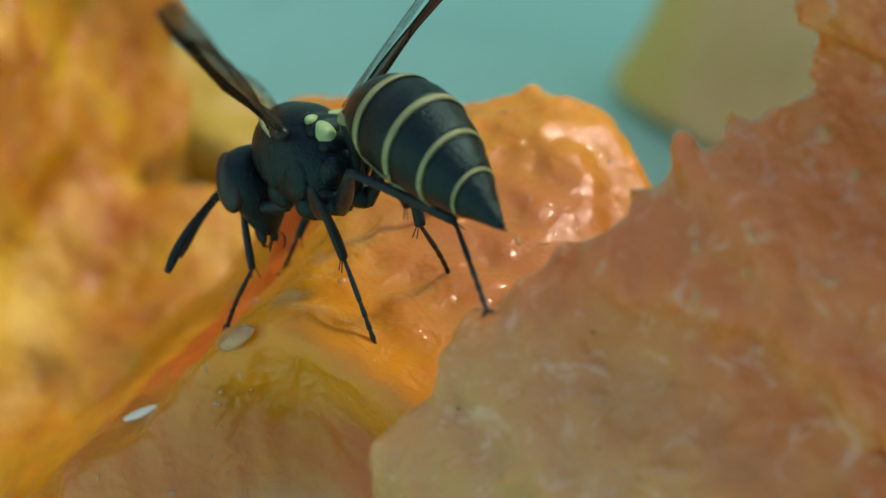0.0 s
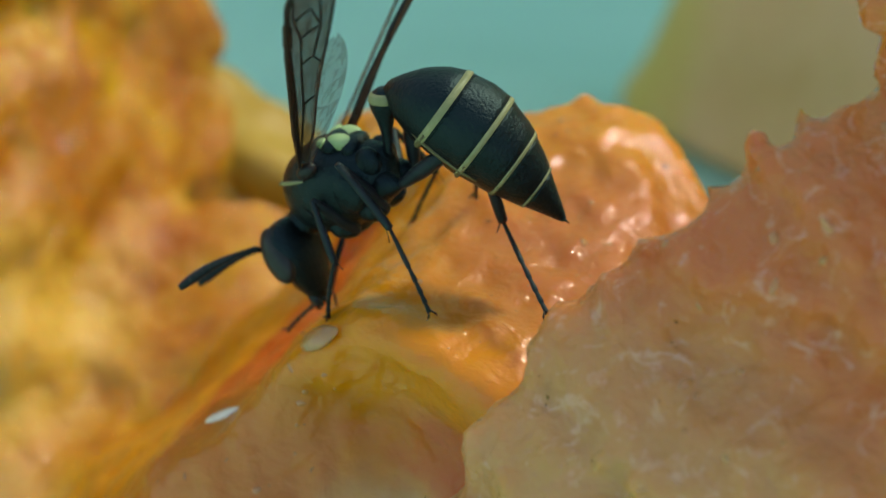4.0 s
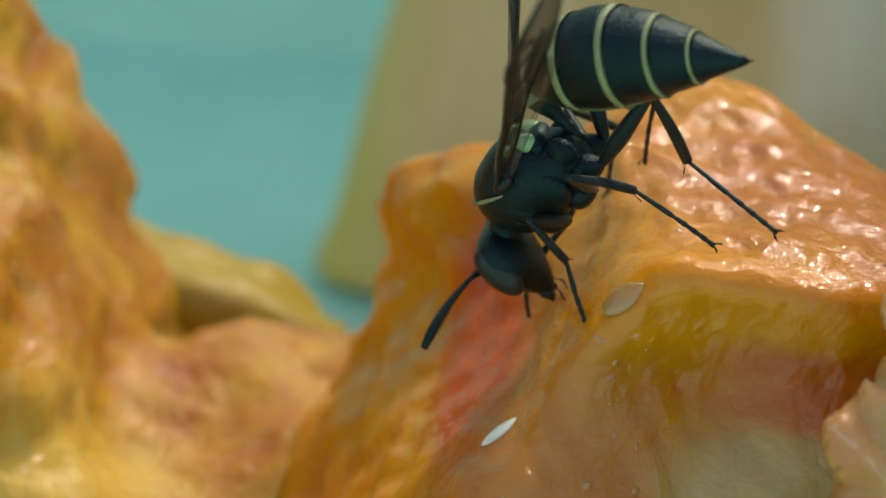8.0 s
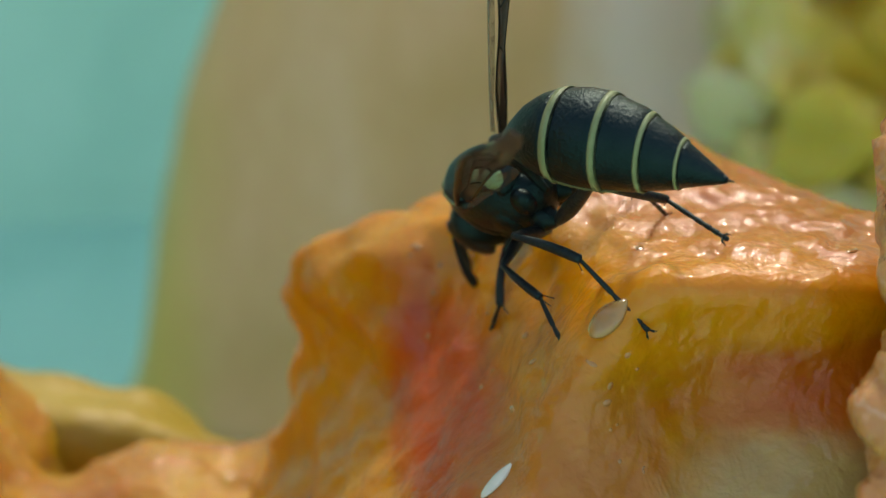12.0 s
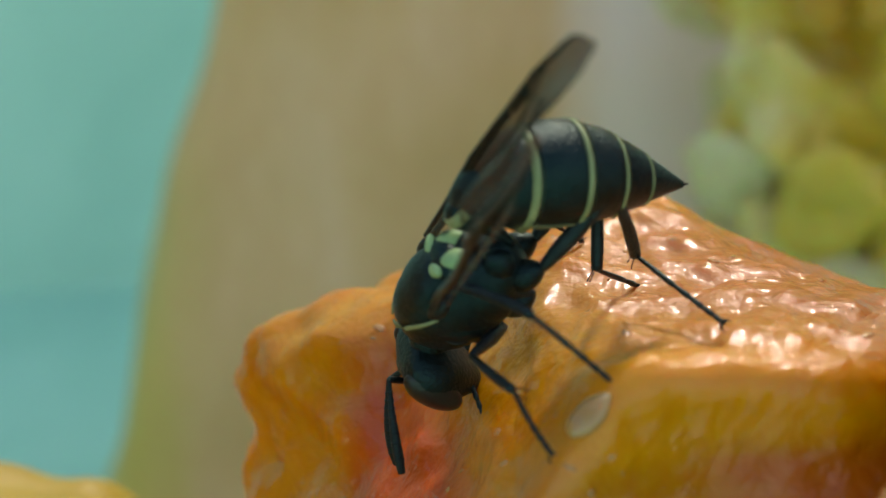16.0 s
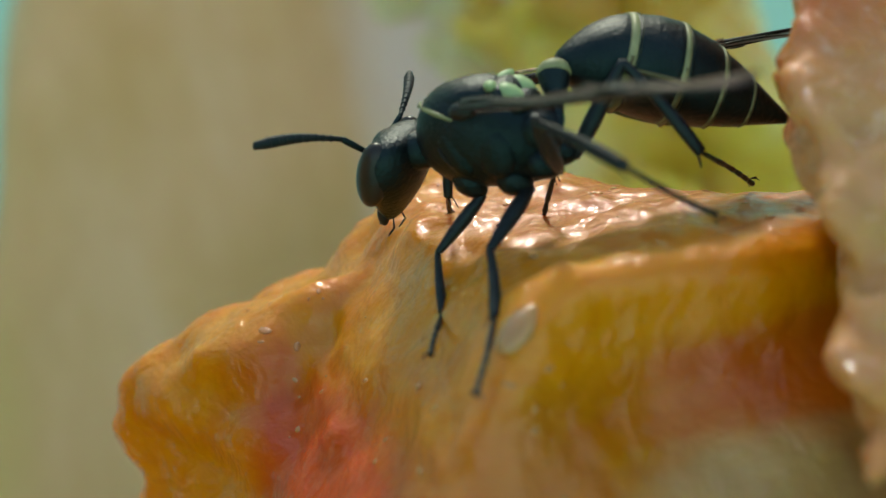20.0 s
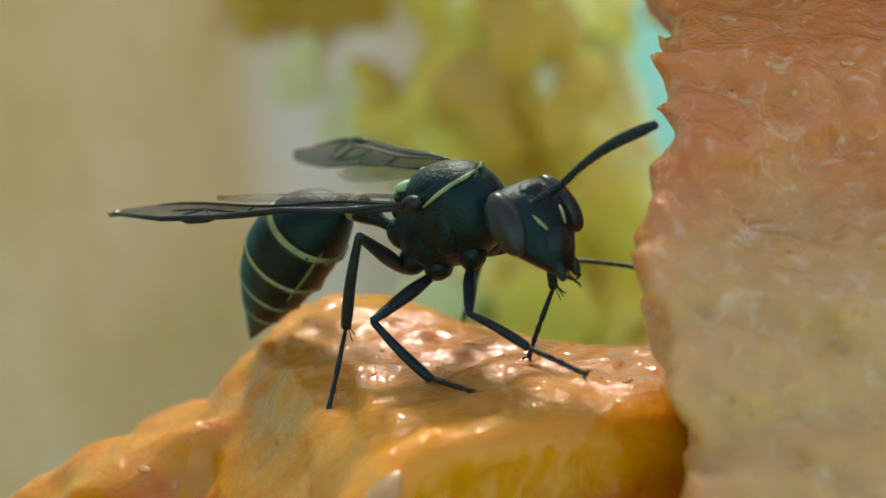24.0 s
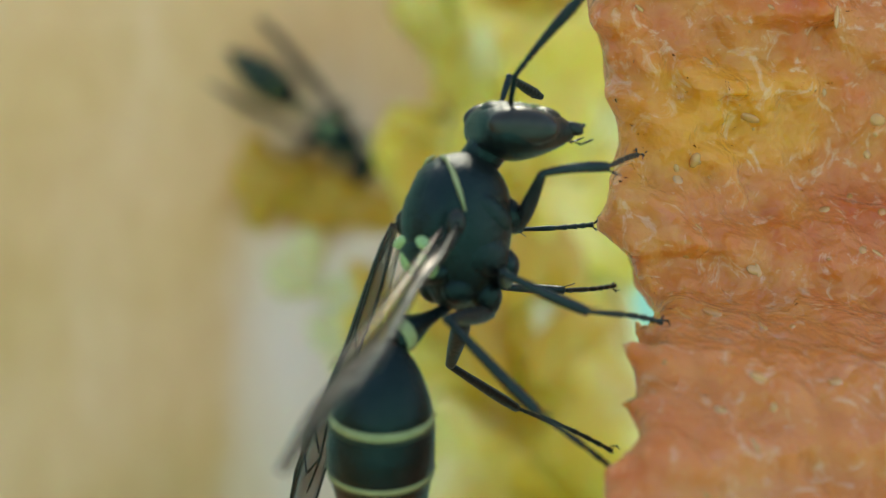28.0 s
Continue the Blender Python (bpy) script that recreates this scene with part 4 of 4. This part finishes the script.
        (14.6, -146, 24),
        (15, -145, 23),
        (16, 163, 16),
        (17, -178, 12),
        (18, -166, 12),
        (19, -157, 21),
        (20, -131, -7),
        (20.5, -120, -18),
        (21, -72, -6),
        (21.5, -155, 7),
        (22, -157, 1),
        (24.6, -161, 24),
        (25, -151, 37),
        (26, -165, 34),
        (26.5, -177, 28),
        (27, -126, 32),
        (28, -134, 39),
    ],
    "FL": [
        (0, 5, -13, 164, -67, 43, -66),
        (1, 21, 27, 89, -71, 52, -50),
        (2, 91, 39, 51, -75, -13, -37),
        (4.5, 96, 61, 55, -71, -1, -39),
        (5, 87, 53, 28, -58, 25, -39),
        (6, 86, 58, 58, -68, 42, -45),
        (7, 105, 43, 8, -72, 48, -39),
        (8, 98, 45, -21, -67, 64, -41),
        (9, 103, 39, -21, -65, 50, -28),
        (10, 126, 44, 6, -64, 83, -30),
        (11, 113, 30, 71, -77, 113, -20),
        (12, 117, 18, 157, -17, 131, -28),
        (14.6, 99, 13, 144, -18, 134, -12),
        (15, 97, 23, 144, -24, 132, -12),
        (16, 86, 41, 117, -10, 97, -12),
        (17, 112, 31, 139, -22, 112, -23),
        (18, 113, 28, 89, -26, 72, -30),
        (19, 68, 1, 114, -23, 103, 4),
        (20, 38, -38, 112, -36, 106, -3),
        (20.5, 45, -9, 108, -23, 117, 14),
        (21, 72, 10, 128, -19, 115, -16),
        (21.5, 47, -3, 150, 24, 107, -7),
        (22, 43, -11, -100, -32, -87, -8),
        (24.6, 50, -5, -72, -44, -143, -48),
        (25, 88, -39, -2, -39, 13, -23),
        (26, 115, -10, 12, -43, -43, -7),
        (26.5, 79, 24, 6, -70, -159, -50),
        (27, 91, -4, -130, -71, -74, -20),
        (28, 79, -4, -94, -76, -78, -35),
    ],
    "FR": [
        (0, -51, -4, 33, -67, -17, -54),
        (1, -14, -24, 9, -29, 19, -18),
        (2, -5, -8, 20, -8, -3, -20),
        (4.5, -26, 0, 37, -46, 10, -2),
        (5, 7, 14, 3, -38, -22, -32),
        (6, -8, -22, 11, -29, -24, -5),
        (7, -8, -17, 12, -13, -17, -28),
        (8, -20, -18, 20, -2, -8, -37),
        (9, -4, -9, 32, -6, -14, -15),
        (10, 22, 5, 28, -49, -8, -39),
        (11, 31, -15, 96, -19, 27, -47),
        (12, 49, -14, 111, -10, 26, -34),
        (14.6, 13, -25, 85, -3, 14, -32),
        (15, 18, -17, 103, 1, 22, -30),
        (16, -52, -18, 57, 7, 80, -17),
        (17, -66, -16, 30, -9, 87, -10),
        (18, -24, -2, 80, -34, 89, 4),
        (19, -11, -16, 87, -33, 92, -7),
        (20, -12, 51, 24, -75, -58, -27),
        (20.5, -23, 37, 42, -81, -53, -34),
        (21, -15, 38, -109, -53, -45, -23),
        (21.5, -24, 23, -105, -67, -48, -54),
        (22, -76, -37, 20, -24, 91, -56),
        (24.6, -63, -17, -10, -47, -30, -2),
        (25, -66, -10, 19, -48, -61, -61),
        (26, -42, -13, 105, -39, -21, -32),
        (26.5, -39, -4, 85, -43, 88, -30),
        (27, -65, 16, 68, -54, 71, -55),
        (28, -43, 15, -34, -70, 47, -56),
    ],
    "ML": [
        (0, 128, 38, -109, -64, 175, -54),
        (1, 121, 18, -84, -56, 159, -58),
        (2, 127, 34, -55, -55, 127, -83),
        (4.5, 89, 66, 147, -81, 63, -75),
        (5, 112, 56, -71, -70, 71, -70),
        (6, 108, 44, -102, -66, 91, -74),
        (7, 116, 34, -97, -62, 111, -73),
        (8, 119, 37, -94, -61, 118, -73),
        (9, 114, 28, -102, -67, 89, -72),
        (10, 146, 40, -112, -76, 115, -67),
        (11, 141, 52, -142, -65, 156, -54),
        (12, 128, 44, 174, -21, 142, -58),
        (14.6, 100, 63, 165, -39, 139, -42),
        (15, 107, 65, 158, -45, 138, -34),
        (16, 57, 75, 128, -19, 93, -58),
        (17, 111, 70, 155, -37, 33, -77),
        (18, 124, 44, -163, -66, -76, -44),
        (19, 88, 9, 98, -17, -36, -54),
        (20, 78, -22, 112, -24, 104, -13),
        (20.5, 84, -24, 101, -23, 50, 22),
        (21, 71, 20, 141, -26, 68, -46),
        (21.5, 102, 58, 76, -7, 43, -14),
        (22, 94, 52, 80, -20, 61, -43),
        (24.6, 66, -18, 104, -60, 5, -17),
        (25, 77, -23, 140, -35, 139, -18),
        (26, 120, -9, -137, -38, 124, -59),
        (26.5, 106, 7, -152, -60, 96, -62),
        (27, 100, 9, 173, -81, 16, -76),
        (28, 89, -35, -79, -59, 65, -69),
    ],
    "MR": [
        (0, -68, 45, -120, -60, -108, -4),
        (1, -99, 60, -86, -52, -2, -36),
        (2, -106, 58, -89, -51, -17, -28),
        (4.5, -93, 45, -66, -57, -0, -24),
        (5, -88, 40, -76, -58, -13, -26),
        (6, -98, 43, -73, -55, -4, -25),
        (7, -90, 34, -46, -55, 7, -19),
        (8, -89, 37, -77, -58, -6, -27),
        (9, -85, 39, -97, -57, -34, -44),
        (10, -83, 33, -91, -58, -28, -53),
        (11, -82, 29, -87, -59, -14, -61),
        (12, -81, 28, -89, -59, -17, -72),
        (14.6, -81, 20, -81, -63, -13, -69),
        (15, -81, 19, -81, -63, -15, -69),
        (16, -80, 23, -88, -60, -40, -71),
        (17, -80, 21, -86, -61, -14, -70),
        (18, -79, 33, -88, -46, -154, -61),
        (19, -3, -6, 172, -23, -91, -31),
        (20, -10, 57, -158, -58, -34, -52),
        (20.5, -53, 47, 141, -51, 128, -48),
        (21, -56, 41, 151, -43, 86, -20),
        (21.5, -52, 42, -177, -56, -134, -9),
        (22, -101, 47, -136, -71, 12, -49),
        (24.6, -113, -20, -6, -41, -16, -6),
        (25, -158, -14, -0, -37, -17, -23),
        (26, -176, -7, -65, -55, -63, -32),
        (26.5, -46, -7, -172, -27, -108, -46),
        (27, -82, 15, -111, -72, 92, 6),
        (28, -87, 41, -127, -67, 31, -84),
    ],
    "HL": [
        (0, 141, 41, -153, -17, 148, -21),
        (1, -176, -6, 173, -75, 150, -0),
        (2, -165, 1, -38, -79, 129, -45),
        (4.5, -176, 1, -29, -59, 101, -48),
        (5, 177, -2, -39, -55, 104, -45),
        (6, -173, -6, -36, -55, 112, -48),
        (7, 169, -19, -52, -39, 114, -47),
        (8, 178, 8, -29, -54, 112, -46),
        (9, 171, -2, -24, -51, 101, -43),
        (10, -168, 9, -14, -63, 117, -29),
        (11, -169, 4, -36, -55, 135, -15),
        (12, -171, 25, -78, -63, 156, 1),
        (14.6, -175, 19, -41, -68, 142, -20),
        (15, -174, 19, -33, -71, 139, -19),
        (16, -169, -7, -15, -53, 111, -16),
        (17, -159, 7, -22, -47, 132, -25),
        (18, -173, 21, -29, -62, 99, -24),
        (19, 117, 38, 119, -21, -83, -44),
        (20, 106, 42, 151, -16, -116, -41),
        (20.5, 98, 51, 158, -12, -129, -50),
        (21, 134, 41, -169, -33, -75, -34),
        (21.5, 94, -4, 175, -10, 180, -5),
        (22, 146, 15, -150, -39, -162, -31),
        (24.6, 69, -24, 159, -38, 153, -37),
        (25, 83, 16, -178, -41, 158, -38),
        (26, 96, 28, -180, -46, 156, -43),
        (26.5, 122, -22, -162, -71, 130, -18),
        (27, 125, -30, 128, -70, 105, -56),
        (28, 127, -26, 156, -71, -132, -72),
    ],
    "HR": [
        (0, -163, 75, 168, -61, -72, -42),
        (1, -147, 65, -176, -62, -74, -56),
        (2, -155, 64, -108, -57, -16, -33),
        (4.5, -160, 59, -107, -55, -26, -33),
        (5, -156, 56, -113, -57, -27, -37),
        (6, -164, 62, -117, -54, -26, -37),
        (7, -159, 55, -101, -59, -17, -34),
        (8, -146, 49, -84, -66, -13, -27),
        (9, -139, 44, -58, -66, -9, -23),
        (10, -136, 40, -50, -71, 1, -32),
        (11, -117, 44, -56, -82, 5, -28),
        (12, -119, 48, 123, -68, -29, -55),
        (14.6, -146, 24, 62, -51, -27, -57),
        (15, -150, 22, 62, -50, -22, -56),
        (16, -144, -15, 41, -26, -59, -65),
        (17, -169, 6, 13, -32, -38, -49),
        (18, -149, 57, 135, -70, -23, -44),
        (19, -104, -9, 122, -21, -113, -47),
        (20, -151, 52, -174, -59, -95, -31),
        (20.5, -143, 26, 171, -53, -83, -38),
        (21, -112, 33, 80, -50, 134, -8),
        (21.5, -12, 68, 167, -70, -136, -13),
        (22, -78, 74, -179, -67, -143, -35),
        (24.6, -64, 32, -170, -46, -66, -27),
        (25, -38, 28, -173, -33, -136, -25),
        (26, -103, 15, 160, -47, 150, -19),
        (26.5, -140, 27, -136, -8, -179, 6),
        (27, -125, 36, -97, -31, 130, -60),
        (28, -105, 58, -139, -38, -157, -63),
    ],
}


def between(key, t):
    """The row of a key at any time: turns as quaternions, headings as vectors."""
    rows = MOVES[key]
    k = max(i for i, r in enumerate(rows) if r[0] <= t + 1e-6)
    a, b = rows[k], rows[min(k + 1, len(rows) - 1)]
    s = 0.0 if a is b else (t - a[0]) / (b[0] - a[0])
    if key in ("root", "head", "petiole", "gaster"):
        p, q = (Euler([radians(v) for v in r[-3:]]).to_quaternion() for r in (a, b))
        return Vector(a[1:4]).lerp(Vector(b[1:4]), s) * MM, p.slerp(q, s)
    out = []
    for j in range(1, len(a), 2):
        u, v = (Vector((math.cos(radians(r[j])) * math.cos(radians(r[j + 1])), math.sin(radians(r[j])) * math.cos(radians(r[j + 1])), math.sin(radians(r[j + 1])))) for r in (a, b))
        out.append((Matrix.Identity(3).to_quaternion().slerp(u.rotation_difference(v), s) @ u).normalized())
    return out


def steps_of(key):
    times = {row[0] for row in MOVES[key]} | {0.25 * k for k in range(113)}
    return sorted(t for t in times if not any(0 < abs(t - row[0]) < 0.12 for row in MOVES[key]))


def aimed(way, hint):
    """A turn whose x lies along way and whose z leans to hint."""
    y = hint.cross(way).normalized()
    return Matrix((way, y, way.cross(y))).transposed()


def placed(spot, turn):
    return Matrix.Translation(spot * WMM) @ turn.to_4x4()


def body_rows(key):
    rows = []
    for t in steps_of(key):
        turn = between(key, t)[1].to_matrix()
        if key == "head":
            rows.append((t, placed(NECK + turn @ HEAD_AT, turn)))
        elif key == "petiole":
            rows.append((t, placed(WAIST, turn)))
        else:
            rows.append((t, placed(WAIST + between("petiole", t)[1] @ Vector((-WAIST_LONG, 0, 0)), turn)))
    return rows


def chain_rows(key):
    """The rows of each joint of a leg or antenna, end to end."""
    s = 1 if key[1] == "L" else -1
    if key[0] == "A":
        lengths = (0.85, 2.35)
    else:
        (x, y, z), *lengths = LEGS[key[0]]
    rows, last = [[] for _ in lengths], [None] * len(lengths)
    for t in steps_of(key):
        if key[0] == "A":
            turn = between("head", t)[1].to_matrix()
            spot = NECK + turn @ (HEAD_AT + Vector((ANTENNA_AT.x, ANTENNA_AT.y * s, ANTENNA_AT.z)))
        else:
            spot = Vector((x, y * s, z))
        for j, way in enumerate(between(key, t)):
            if last[j] is None:
                last[j] = aimed(way, Vector((0.1, 0.3 * s, 1)))
            else:
                last[j] = last[j].col[0].rotation_difference(way).to_matrix() @ last[j]
            rows[j].append((t, placed(spot, last[j])))
            spot = spot + way * lengths[j]
    return rows


def wing_rows(key):
    s = 1 if key[1] == "L" else -1
    hinge = Vector((WING_AT.x, WING_AT.y * s, WING_AT.z))
    return [(t, placed(hinge, aimed(between(key, t)[0], Vector((1.0, 0.15, 0)) if s > 0 else Vector((0.3, -1.0, 0)).lerp(Vector((1.0, -0.2, 0)), float(step01(t, 18.5, 19.5) * (1 - step01(t, 21.0, 22.0))))))) for t in steps_of(key)]


def root_rows():
    rows = []
    for row, after in zip(MOVES["root"], MOVES["root"][1:]):
        count = 1 + int(between("root", row[0])[1].rotation_difference(between("root", after[0])[1]).angle / radians(40))
        rows += [row[0] + (after[0] - row[0]) * k / count for k in range(count)]
    return [(t, Matrix.Translation(between("root", t)[0]) @ between("root", t)[1].to_matrix().to_4x4()) for t in rows + [28.0]]


def part_rows():
    rows = {key: body_rows(key) for key in ("head", "petiole", "gaster")}
    for s in "LR":
        rows["W" + s] = wing_rows("W" + s)
        for key in "AFMH":
            for j, made in enumerate(chain_rows(key + s)):
                rows[key + s + str(j + 1)] = made
    return rows


ways = part_rows()
far_wasp, far_parts = build_wasp("wasp", "second black wasp resting blurred on the tan skin behind")
ahead, above = Vector((0.76, -0.2, -0.62)).normalized(), Vector((-0.3, -0.95, 0))
across = above.cross(ahead).normalized()
stand = Matrix((ahead, across, ahead.cross(across))).transposed().to_4x4()
far_wasp.matrix_world = Matrix.Translation(Vector((33.5, 90.6, 29.0)) * MM) @ stand @ Matrix.Scale(1.2, 4)
for key, ob in far_parts.items():
    ob.matrix_basis = next(m for t, m in ways[key] if t >= 24.5)
far_parts["petiole"].matrix_basis = placed(WAIST, pose(0, 0, 0, 0, 6, 0).to_3x3())
far_parts["gaster"].matrix_basis = placed(WAIST + Vector((-WAIST_LONG, 0, 0.2)), pose(0, 0, 0, 0, -6, 0).to_3x3())
for key, s in (("WL", 1), ("WR", -1)):
    far_parts[key].matrix_basis = placed(Vector((WING_AT.x, WING_AT.y * s, WING_AT.z)), aimed(Vector((-0.96, 0.22 * s, 0.14)).normalized(), Vector((0, 0.5 * s, 0.8))))


def motions():
    walk(wasp, root_rows())
    for key, ob in moving.items():
        walk(ob, ways[key])


motions()
